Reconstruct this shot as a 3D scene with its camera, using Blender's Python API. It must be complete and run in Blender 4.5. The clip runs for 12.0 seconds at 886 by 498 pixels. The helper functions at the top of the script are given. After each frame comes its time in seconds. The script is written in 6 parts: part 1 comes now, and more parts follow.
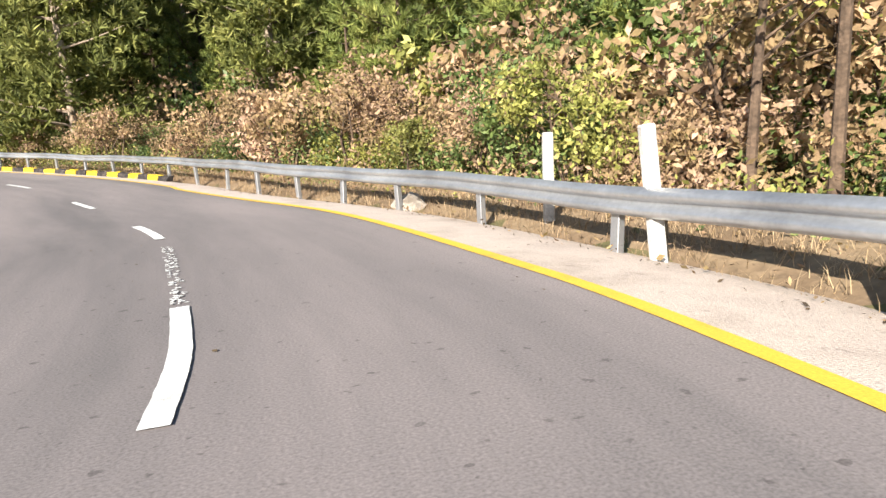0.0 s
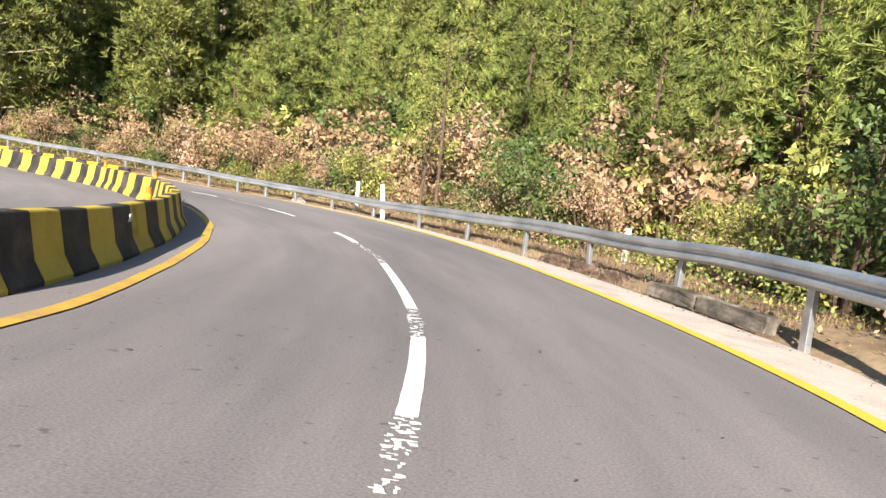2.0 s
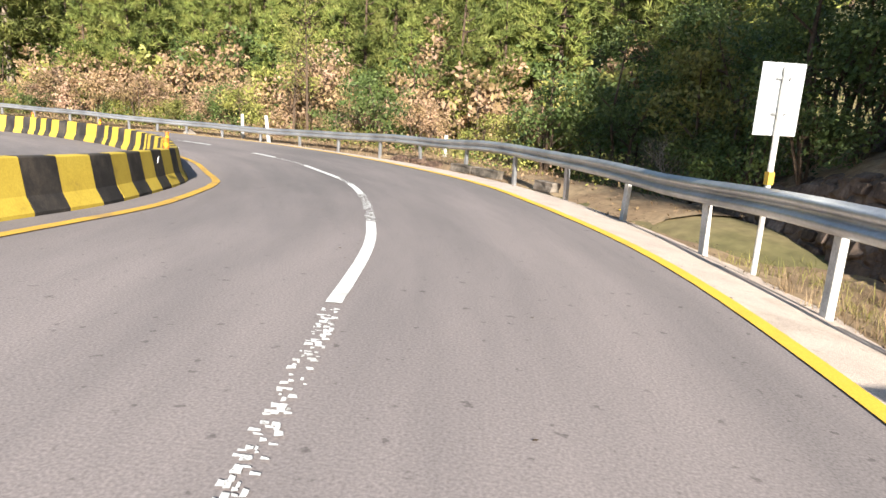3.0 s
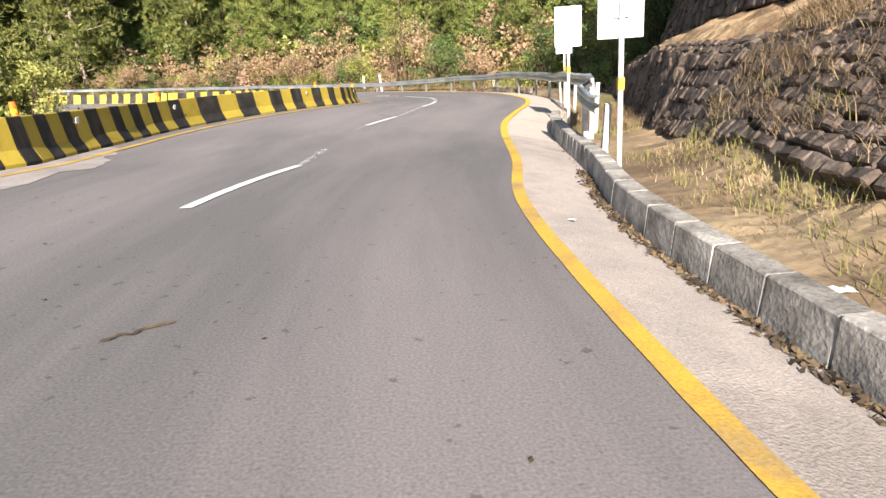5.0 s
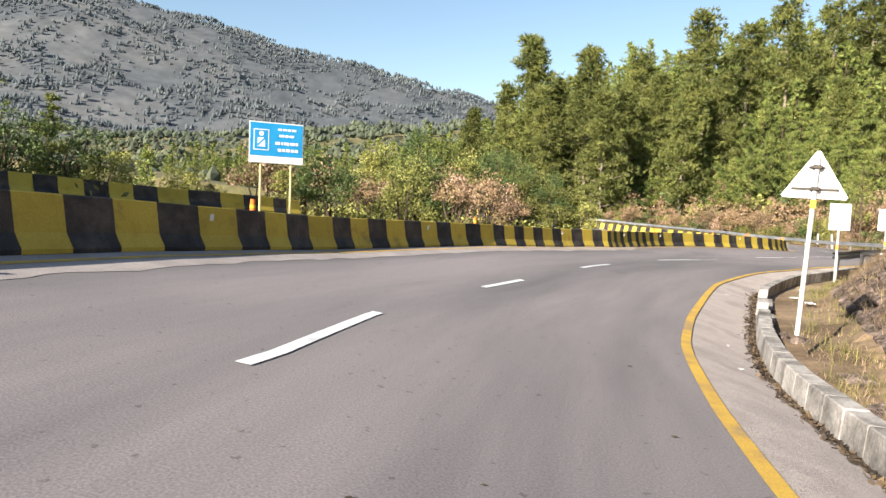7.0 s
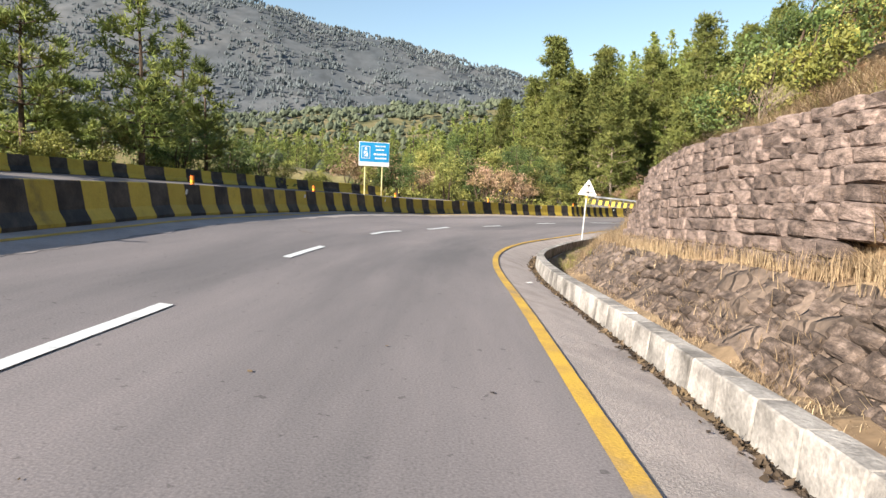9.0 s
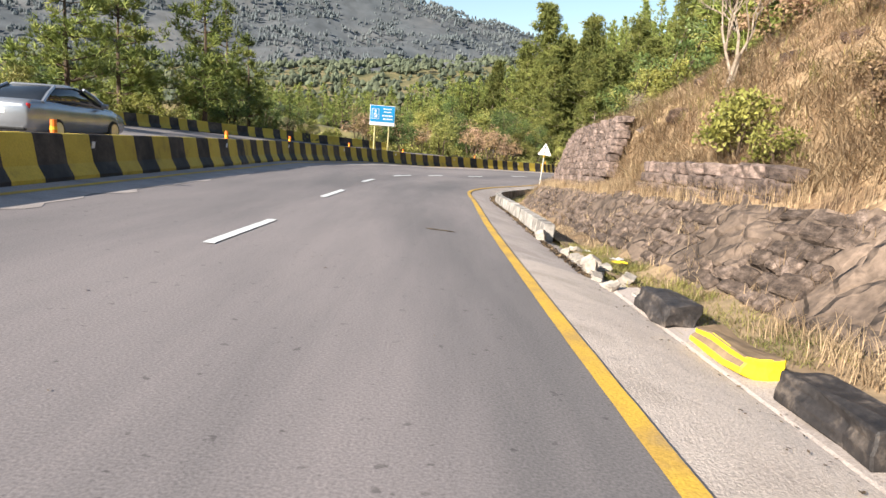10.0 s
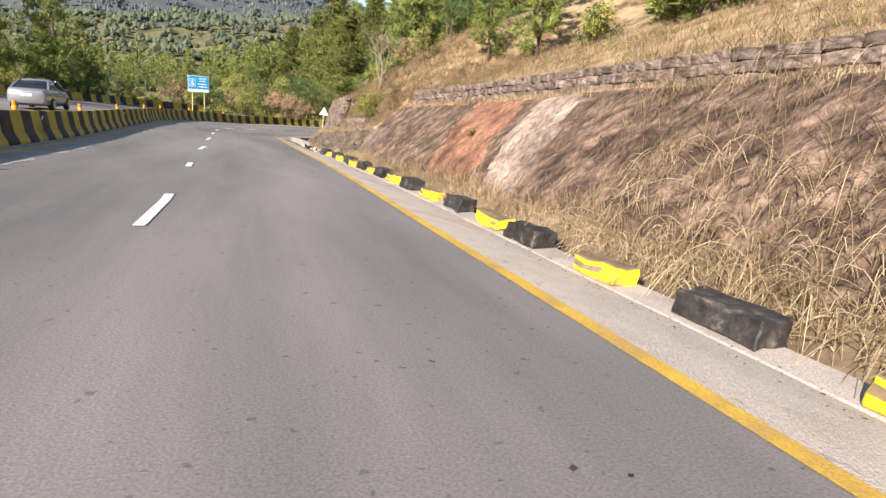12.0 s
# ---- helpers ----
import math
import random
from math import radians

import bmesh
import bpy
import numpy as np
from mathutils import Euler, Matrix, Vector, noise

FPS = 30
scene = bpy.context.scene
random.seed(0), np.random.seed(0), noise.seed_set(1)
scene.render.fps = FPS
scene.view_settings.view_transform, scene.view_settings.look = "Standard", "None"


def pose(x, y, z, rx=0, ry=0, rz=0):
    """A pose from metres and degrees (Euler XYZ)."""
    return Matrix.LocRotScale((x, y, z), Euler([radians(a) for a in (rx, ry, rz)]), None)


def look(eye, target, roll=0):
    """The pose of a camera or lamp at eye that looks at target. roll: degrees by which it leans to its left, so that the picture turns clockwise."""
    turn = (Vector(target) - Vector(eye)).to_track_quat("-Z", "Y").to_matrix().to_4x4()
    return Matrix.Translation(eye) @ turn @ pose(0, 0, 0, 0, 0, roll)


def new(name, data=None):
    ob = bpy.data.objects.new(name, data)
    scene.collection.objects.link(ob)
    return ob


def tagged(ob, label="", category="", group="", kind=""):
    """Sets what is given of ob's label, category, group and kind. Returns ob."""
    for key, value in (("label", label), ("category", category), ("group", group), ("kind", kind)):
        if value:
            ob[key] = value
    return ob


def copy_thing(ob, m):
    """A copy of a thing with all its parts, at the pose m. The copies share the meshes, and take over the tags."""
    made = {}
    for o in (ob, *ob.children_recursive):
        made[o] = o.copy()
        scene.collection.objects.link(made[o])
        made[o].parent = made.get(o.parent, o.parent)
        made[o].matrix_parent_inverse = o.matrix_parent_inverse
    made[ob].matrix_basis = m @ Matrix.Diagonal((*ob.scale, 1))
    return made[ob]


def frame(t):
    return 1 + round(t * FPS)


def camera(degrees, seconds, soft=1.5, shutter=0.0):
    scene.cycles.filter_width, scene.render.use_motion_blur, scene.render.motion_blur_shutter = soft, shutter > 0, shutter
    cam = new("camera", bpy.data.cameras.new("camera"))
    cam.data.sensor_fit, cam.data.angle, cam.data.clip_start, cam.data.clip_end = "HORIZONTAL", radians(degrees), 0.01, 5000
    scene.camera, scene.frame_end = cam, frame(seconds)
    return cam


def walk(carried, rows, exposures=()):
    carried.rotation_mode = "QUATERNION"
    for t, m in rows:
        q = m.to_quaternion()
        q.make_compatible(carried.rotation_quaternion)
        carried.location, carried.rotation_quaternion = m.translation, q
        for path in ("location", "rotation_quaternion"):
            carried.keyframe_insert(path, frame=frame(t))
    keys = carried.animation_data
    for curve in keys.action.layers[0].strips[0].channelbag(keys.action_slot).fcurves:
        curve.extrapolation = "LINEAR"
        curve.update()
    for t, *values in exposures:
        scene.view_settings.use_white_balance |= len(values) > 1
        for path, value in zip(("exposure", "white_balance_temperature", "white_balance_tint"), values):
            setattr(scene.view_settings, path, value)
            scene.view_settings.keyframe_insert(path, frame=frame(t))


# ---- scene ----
# camera: seconds, eye, pitch, heading (left of +y), lean

FOV = 70.98
PATH = [
    (0, -0.908, 0.578, 0.265, -10.42, -2.55, -2.95),
    (0.5, -0.744, -3.728, 0.287, -13.18, 5.71, -0.09),
    (1, -1.270, -8.024, 0.413, -13.20, 10.03, 2.50),
    (1.5, -2.433, -12.246, 0.631, -8.50, 0.00, 3.45),
    (2, -4.159, -16.158, 0.678, -6.30, -19.85, 6.57),
    (2.5, -6.411, -20.053, 0.885, -9.24, -31.42, 6.61),
    (3, -8.599, -24.017, 1.093, -12.84, -34.25, 2.97),
    (3.5, -10.446, -27.600, 1.163, -15.27, -37.05, 0.54),
    (3.7, -11.059, -28.945, 1.153, -15.67, -37.12, -0.26),
    (5.3, -15.807, -41.812, 0.996, -16.24, -20.27, -4.10),
    (5.5, -16.080, -43.283, 1.018, -15.43, -17.35, -4.08),
    (6, -16.432, -47.378, 1.155, -10.60, -7.20, -2.75),
    (6.5, -16.528, -51.716, 1.239, -5.99, 3.17, -0.29),
    (7, -16.160, -56.120, 1.404, -4.01, 16.32, 2.39),
    (7.2, -15.876, -57.984, 1.513, -4.39, 24.40, 2.73),
    (8.8, -11.299, -71.324, 2.011, -5.55, 21.26, 1.90),
    (9, -10.623, -73.090, 2.064, -6.30, 19.59, 2.45),
    (9.5, -8.963, -77.741, 2.203, -8.61, 18.60, 3.94),
    (10, -7.427, -82.371, 2.357, -10.28, 18.59, 4.19),
    (10.5, -5.774, -87.154, 2.530, -11.05, 16.30, 3.48),
    (11, -4.338, -91.702, 2.653, -11.19, 12.03, 3.36),
    (11.5, -3.055, -96.312, 2.788, -11.81, 6.39, 3.73),
    (12, -1.932, -101.272, 2.925, -12.67, 0.76, 4.11),
]

cam = camera(FOV, 12.0, soft=1.5)
walk(cam, [(t, pose(x, y, z, 90 + p, 0, h) @ pose(0, 0, 0, 0, 0, r)) for t, x, y, z, p, h, r in PATH], exposures=[(0, 1.46), (1.5, 1.54), (3.5, 1.5), (5.5, 1.45), (9, 1.34), (10.5, 1.36), (11.3, 1.25), (12, 1.22)])

# ---- light: clear winter afternoon, low sun behind the walk's back ----
SUN_AZ, SUN_EL = radians(206), radians(26)      # clockwise from +y
world = bpy.data.worlds.new("sky")
scene.world = world
world.use_nodes = True
wn = world.node_tree.nodes
sky = wn.new("ShaderNodeTexSky")
sky.sky_type, sky.sun_disc, sky.sun_elevation, sky.sun_rotation = "NISHITA", False, SUN_EL, SUN_AZ
sky.air_density, sky.dust_density, sky.ozone_density = 1.2, 0.5, 1.5
wn["Background"].inputs["Strength"].default_value = 0.075
world.node_tree.links.new(sky.outputs[0], wn["Background"].inputs[0])
sun = new("sun", bpy.data.lights.new("sun", "SUN"))
sun.data.energy, sun.data.angle, sun.data.color = 5.0, radians(0.6), (1.0, 0.93, 0.82)
sun.matrix_world = look((math.sin(SUN_AZ) * math.cos(SUN_EL) * 100, math.cos(SUN_AZ) * math.cos(SUN_EL) * 100, math.sin(SUN_EL) * 100), (0, 0, 0))


# ---- materials ----
def mat(name, colours, scale=2.0, rough=0.85, metal=0.0, bump=0.3, bump_scale=40.0, detail=6.0, rand=0.0, island=0.0, spec=0.3, trans=0.0, stops=(0.35, 0.65), grain=0.25, coord="Object", along=None, dist=0.02, spots=None):
    """A surface with two scales of variation: broad stains between the colours given, fine grain, and relief."""
    m = bpy.data.materials.new(name)
    m.use_nodes = True
    nt = m.node_tree
    b = nt.nodes["Principled BSDF"]
    tc = nt.nodes.new("ShaderNodeTexCoord")
    src = tc.outputs[coord]
    if rand:
        oi = nt.nodes.new("ShaderNodeObjectInfo")
        add = nt.nodes.new("ShaderNodeVectorMath")
        add.operation = "ADD"
        mul = nt.nodes.new("ShaderNodeMath")
        mul.operation = "MULTIPLY"
        mul.inputs[1].default_value = 37.0
        nt.links.new(oi.outputs["Random"], mul.inputs[0])
        nt.links.new(src, add.inputs[0])
        nt.links.new(mul.outputs[0], add.inputs[1])
        src = add.outputs[0]
    plain = src
    if along:                       # beds or streaks drawn out along one direction
        dv = Vector(along).normalized()
        dot = nt.nodes.new("ShaderNodeVectorMath")
        dot.operation, dot.inputs[1].default_value = "DOT_PRODUCT", dv
        nt.links.new(src, dot.inputs[0])
        sc = nt.nodes.new("ShaderNodeVectorMath")
        sc.operation, sc.inputs[0].default_value = "SCALE", dv * (0.72 if dist > 0.05 else 0.88)
        nt.links.new(dot.outputs["Value"], sc.inputs["Scale"])
        sb = nt.nodes.new("ShaderNodeVectorMath")
        sb.operation = "SUBTRACT"
        nt.links.new(src, sb.inputs[0])
        nt.links.new(sc.outputs[0], sb.inputs[1])
        src = sb.outputs[0]
    n1 = nt.nodes.new("ShaderNodeTexNoise")
    n1.inputs["Scale"].default_value, n1.inputs["Detail"].default_value, n1.inputs["Roughness"].default_value = scale, detail, 0.62
    nt.links.new(src, n1.inputs["Vector"])
    ramp = nt.nodes.new("ShaderNodeValToRGB")
    el = ramp.color_ramp.elements
    for i, c in enumerate(colours):
        p = stops[0] + (stops[1] - stops[0]) * i / max(1, len(colours) - 1)
        e = el[i] if i < 2 else el.new(p)
        e.position, e.color = p, (*c, 1)
    nt.links.new(n1.outputs["Fac"], ramp.inputs[0])
    n2 = nt.nodes.new("ShaderNodeTexNoise")
    n2.inputs["Scale"].default_value, n2.inputs["Detail"].default_value = bump_scale, 4
    nt.links.new(plain, n2.inputs["Vector"])
    val = nt.nodes.new("ShaderNodeMapRange")
    val.inputs["From Min"].default_value, val.inputs["From Max"].default_value = 0.25, 0.75
    val.inputs["To Min"].default_value, val.inputs["To Max"].default_value = 1 - grain, 1 + grain
    nt.links.new(n2.outputs["Fac"], val.inputs["Value"])
    hsv = nt.nodes.new("ShaderNodeHueSaturation")
    nt.links.new(ramp.outputs[0], hsv.inputs["Color"])
    out = val.outputs[0]
    for amount, node, sock in ((rand, "ShaderNodeObjectInfo", "Random"), (island, "ShaderNodeNewGeometry", "Random Per Island")):
        if amount:
            r = nt.nodes.new(node)
            k = nt.nodes.new("ShaderNodeMapRange")
            k.inputs["To Min"].default_value, k.inputs["To Max"].default_value = 1 - amount, 1 + amount
            nt.links.new(r.outputs[sock], k.inputs["Value"])
            x = nt.nodes.new("ShaderNodeMath")
            x.operation = "MULTIPLY"
            nt.links.new(out, x.inputs[0])
            nt.links.new(k.outputs[0], x.inputs[1])
            out = x.outputs[0]
    if spots:                       # small dark pits, chips and drips: size, share, depth
        n3 = nt.nodes.new("ShaderNodeTexNoise")
        n3.inputs["Scale"].default_value, n3.inputs["Detail"].default_value = spots[0], 3
        nt.links.new(plain, n3.inputs["Vector"])
        k = nt.nodes.new("ShaderNodeMapRange")
        k.inputs["From Min"].default_value, k.inputs["From Max"].default_value = spots[1], spots[1] + 0.05
        k.inputs["To Min"].default_value, k.inputs["To Max"].default_value = 1.0, spots[2]
        nt.links.new(n3.outputs["Fac"], k.inputs["Value"])
        x = nt.nodes.new("ShaderNodeMath")
        x.operation = "MULTIPLY"
        nt.links.new(out, x.inputs[0])
        nt.links.new(k.outputs[0], x.inputs[1])
        out = x.outputs[0]
    nt.links.new(out, hsv.inputs["Value"])
    nt.links.new(hsv.outputs[0], b.inputs["Base Color"])
    b.inputs["Roughness"].default_value, b.inputs["Metallic"].default_value = rough, metal
    b.inputs["Specular IOR Level"].default_value = spec
    if bump:
        bp = nt.nodes.new("ShaderNodeBump")
        bp.inputs["Strength"].default_value, bp.inputs["Distance"].default_value = bump, dist
        nt.links.new(n2.outputs["Fac"], bp.inputs["Height"])
        nt.links.new(bp.outputs[0], b.inputs["Normal"])
    if trans:
        tr = nt.nodes.new("ShaderNodeBsdfTranslucent")
        mix = nt.nodes.new("ShaderNodeMixShader")
        mix.inputs[0].default_value = trans
        nt.links.new(hsv.outputs[0], tr.inputs[0])
        nt.links.new(b.outputs[0], mix.inputs[1])
        nt.links.new(tr.outputs[0], mix.inputs[2])
        nt.links.new(mix.outputs[0], nt.nodes["Material Output"].inputs[0])
    return m


M = {}
M["asphalt"] = mat("asphalt", [(0.131, 0.119, 0.118), (0.184, 0.162, 0.159), (0.234, 0.202, 0.196)], 0.55, 0.9, bump=0.1, bump_scale=70, grain=0.3, coord="UV", along=(0, 1, 0), detail=10, spots=(11, 0.66, 0.62))
M["dusty_asphalt"] = mat("dusty_asphalt", [(0.25, 0.217, 0.202), (0.31, 0.268, 0.248), (0.36, 0.31, 0.283)], 1.2, 0.95, bump=0.15, bump_scale=60)
M["shoulder"] = mat("dusty_concrete", [(0.31, 0.26, 0.23), (0.43, 0.36, 0.32), (0.34, 0.29, 0.26)], 0.8, 0.95, bump=0.4, bump_scale=60)
M["shoulder_pale"] = mat("sun_bleached_concrete", [(0.42, 0.345, 0.29), (0.54, 0.45, 0.385), (0.46, 0.38, 0.325)], 0.9, 0.95, bump=0.4, bump_scale=60, spots=(9, 0.66, 0.75))
M["white_paint"] = mat("white_road_paint", [(0.468, 0.459, 0.442), (0.680, 0.680, 0.663)], 3.0, 0.7, bump=0.2, bump_scale=80, grain=0.12, stops=(0.3, 0.45))
M["yellow_line"] = mat("yellow_road_paint", [(0.306, 0.212, 0.111), (0.476, 0.289, 0.060), (0.561, 0.348, 0.051)], 2.0, 0.75, bump=0.2, bump_scale=60, grain=0.2, stops=(0.3, 0.6))
M["yellow_line_fresh"] = mat("bright_yellow_road_paint", [(0.46, 0.31, 0.09), (0.61, 0.385, 0.052), (0.67, 0.425, 0.052)], 2.5, 0.7, bump=0.15, bump_scale=60, grain=0.15, stops=(0.25, 0.5))
M["barrier_yellow"] = mat("barrier_yellow_paint", [(0.246, 0.180, 0.049), (0.492, 0.353, 0.049), (0.541, 0.394, 0.057)], 1.6, 0.7, bump=0.15, bump_scale=30, rand=0.12, grain=0.12, stops=(0.25, 0.6))
M["barrier_black"] = mat("barrier_black_paint", [(0.02, 0.018, 0.018), (0.035, 0.031, 0.029), (0.07, 0.058, 0.048)], 1.6, 0.7, bump=0.15, bump_scale=30, rand=0.2, grain=0.2)
M["barrier_dusty"] = mat("dust_browned_black_paint", [(0.03, 0.025, 0.022), (0.062, 0.048, 0.038), (0.1, 0.08, 0.062)], 1.6, 0.8, bump=0.15, bump_scale=30, rand=0.2, grain=0.2)
M["concrete"] = mat("weathered_concrete", [(0.081, 0.072, 0.063), (0.234, 0.211, 0.189), (0.396, 0.360, 0.324)], 2.2, 0.92, bump=0.5, bump_scale=30, rand=0.12, stops=(0.3, 0.62))
M["concrete_dark"] = mat("mossy_dark_concrete", [(0.05, 0.045, 0.035), (0.12, 0.1, 0.08), (0.26, 0.22, 0.18)], 2.0, 0.95, bump=0.6, bump_scale=25, rand=0.15)
M["steel"] = mat("galvanised_steel", [(0.306, 0.315, 0.333), (0.414, 0.423, 0.441), (0.504, 0.513, 0.522)], 1.0, 0.42, metal=0.75, bump=0.08, bump_scale=20, grain=0.1, spec=0.5)
M["white_post"] = mat("whitewashed_post", [(0.383, 0.365, 0.340), (0.612, 0.603, 0.578)], 3.0, 0.8, bump=0.2, rand=0.1)
M["concrete_pale"] = mat("broken_concrete", [(0.2, 0.17, 0.14), (0.4, 0.35, 0.3)], 2.0, 0.92, bump=0.6, bump_scale=20, rand=0.1)
M["kerb_black"] = mat("kerb_black_paint", [(0.018, 0.016, 0.016), (0.04, 0.034, 0.032), (0.17, 0.135, 0.11)], 6.0, 0.6, bump=0.6, bump_scale=20, rand=0.2, stops=(0.35, 0.75))
M["kerb_yellow"] = mat("kerb_yellow_paint", [(0.170, 0.128, 0.085), (0.58, 0.41, 0.022), (0.65, 0.475, 0.022)], 2.2, 0.6, bump=0.3, bump_scale=20, rand=0.1, stops=(0.3, 0.5))
M["aluminium"] = mat("sign_aluminium", [(0.55, 0.57, 0.58), (0.7, 0.72, 0.72)], 2.0, 0.45, metal=0.35, bump=0.02, grain=0.05)
M["sign_white"] = mat("sign_white", [(0.72, 0.72, 0.7), (0.8, 0.8, 0.79)], 2.0, 0.5, bump=0.02, grain=0.05)
M["sign_blue"] = mat("sign_blue", [(0.017, 0.255, 0.527), (0.025, 0.306, 0.595)], 2.0, 0.45, bump=0.02, grain=0.05)
M["post_yellow"] = mat("post_paint", [(0.5, 0.42, 0.18), (0.62, 0.55, 0.3)], 3.0, 0.6, bump=0.1, grain=0.1)
M["dark_steel"] = mat("rusty_bracket", [(0.05, 0.045, 0.04), (0.1, 0.08, 0.06)], 6.0, 0.6, metal=0.5, bump=0.2)
M["orange"] = mat("orange_plastic", [(0.75, 0.16, 0.02), (0.85, 0.22, 0.03)], 4.0, 0.45, bump=0.05, grain=0.06)
M["far_pine"] = mat("far_pine_canopy", [(0.051, 0.060, 0.042), (0.072, 0.084, 0.051), (0.096, 0.102, 0.060)], 0.02, 0.9, bump=0, island=0.4)
# mountain forest and scrub: distance haze is put into these blue-grey base colours
M["far_mountain"] = mat("haze_tinted_forest", [(0.07, 0.082, 0.088), (0.088, 0.1, 0.104), (0.112, 0.122, 0.124)], 0.01, 0.95, bump=0, island=0.18)
M["mountain"] = mat("haze_tinted_scrub", [(0.068, 0.077, 0.084), (0.095, 0.1, 0.104), (0.132, 0.13, 0.127)], 0.006, 0.98, bump=0.9, bump_scale=0.05, grain=0.3)
M["leaf_dark"] = mat("dark_green_leaves", [(0.05, 0.08, 0.025), (0.1, 0.14, 0.04), (0.17, 0.21, 0.07)], 0.9, 0.5, bump=0, rand=0.2, island=0.35, trans=0.25)
M["leaf_lime"] = mat("yellow_green_leaves", [(0.136, 0.145, 0.034), (0.230, 0.230, 0.051), (0.306, 0.281, 0.076)], 0.9, 0.6, bump=0, rand=0.2, island=0.4, trans=0.25)
M["soil"] = mat("dry_soil", [(0.117, 0.077, 0.045), (0.216, 0.149, 0.090), (0.306, 0.225, 0.135)], 0.35, 0.98, bump=0.8, bump_scale=9)
M["grass_dry"] = mat("dry_grass_blades", [(0.215, 0.145, 0.087), (0.37, 0.265, 0.16), (0.48, 0.36, 0.22)], 0.6, 0.9, bump=0, island=0.4, trans=0.3)
M["grass_brown"] = mat("withered_brown_grass", [(0.14, 0.09, 0.05), (0.24, 0.165, 0.095), (0.34, 0.25, 0.15)], 0.8, 0.9, bump=0, island=0.4, trans=0.2)
M["grass_green"] = mat("olive_grass", [(0.13, 0.13, 0.04), (0.22, 0.2, 0.06), (0.3, 0.26, 0.09)], 0.8, 0.9, bump=0, island=0.4, trans=0.2)
M["rock"] = mat("weathered_rock", [(0.038, 0.024, 0.018), (0.12, 0.076, 0.054), (0.25, 0.166, 0.122)], 3.2, 0.92, bump=1.0, bump_scale=9, grain=0.4, along=(0.33, -0.94, 0.9), detail=10, dist=0.12)
M["stone"] = mat("wall_stone", [(0.06, 0.043, 0.037), (0.165, 0.12, 0.1), (0.26, 0.19, 0.16)], 2.6, 0.92, bump=1.0, bump_scale=14, rand=0.35, grain=0.35)
M["mortar"] = mat("old_mortar", [(0.05, 0.04, 0.035), (0.12, 0.095, 0.08)], 2.0, 0.95, bump=0.6, bump_scale=20)
M["bark"] = mat("pine_bark", [(0.05, 0.035, 0.025), (0.14, 0.095, 0.065)], 5.0, 0.95, bump=0.8, bump_scale=25)
M["bark_pale"] = mat("pale_bark", [(0.170, 0.128, 0.093), (0.357, 0.289, 0.221)], 5.0, 0.9, bump=0.5, bump_scale=25)
M["pine"] = mat("pine_needles", [(0.095, 0.125, 0.035), (0.19, 0.225, 0.055), (0.3, 0.305, 0.085)], 0.8, 0.7, bump=0, rand=0.25, island=0.35, trans=0.25)
M["leaf_green"] = mat("green_leaves", [(0.14, 0.155, 0.04), (0.25, 0.25, 0.065), (0.37, 0.34, 0.11)], 0.9, 0.6, bump=0, rand=0.3, island=0.4, trans=0.25)
M["leaf_brown"] = mat("withered_leaves", [(0.2, 0.15, 0.06), (0.34, 0.23, 0.13), (0.42, 0.28, 0.2)], 0.9, 0.8, bump=0, rand=0.25, island=0.4, trans=0.25)
M["forest_floor"] = mat("forest_floor", [(0.06, 0.06, 0.025), (0.13, 0.115, 0.05), (0.22, 0.17, 0.09)], 0.12, 0.98, bump=0.8, bump_scale=4)


# ---- helpers for building ----
def part(name, bm, material, parent=None, label="", smooth=False):
    """Links a bmesh as one mesh object, under a thing or a part."""
    me = bpy.data.meshes.new(name)
    if isinstance(bm, tuple):
        me.from_pydata(*bm)
    else:
        bm.to_mesh(me)
        bm.free()
    for mm in material if isinstance(material, list) else [material]:
        me.materials.append(mm)
    if smooth:
        me.polygons.foreach_set("use_smooth", [True] * len(me.polygons))
    me.update()
    ob = new(name, me)
    ob.parent = parent
    if label:
        ob["label"] = label
    return ob


def thing(name, label, category, at=None, group="", kind=""):
    ob = new(name)
    ob.empty_display_size = 0.2
    if at is not None:
        ob.matrix_world = at
    return tagged(ob, label, category, group, kind)


def box(bm, sx, sy, sz, m=None, bevel=0.0):
    """A box standing on z = 0, centred in x and y."""
    r = bmesh.ops.create_cube(bm, size=1.0, matrix=(m or Matrix()) @ Matrix.Translation((0, 0, sz / 2)) @ Matrix.Diagonal((sx, sy, sz, 1)))
    if bevel:
        edges = {e for v in r["verts"] for e in v.link_edges}
        bmesh.ops.bevel(bm, geom=list(edges), offset=bevel, segments=1, affect="EDGES")
    return r["verts"]


def tube(bm, path, radii, n=8):
    """A tapering tube through the points of path."""
    rings = []
    for i, p in enumerate(path):
        a, b = path[max(i - 1, 0)], path[min(i + 1, len(path) - 1)]
        q = (b - a).to_track_quat("Z", "Y")
        rings.append([bm.verts.new(p + q @ Vector((math.cos(k * math.tau / n) * radii[i], math.sin(k * math.tau / n) * radii[i], 0))) for k in range(n)])
    for r0, r1 in zip(rings, rings[1:]):
        for k in range(n):
            bm.faces.new((r0[k], r0[(k + 1) % n], r1[(k + 1) % n], r1[k]))
    bm.faces.new(rings[0][::-1])
    bm.faces.new(rings[-1])


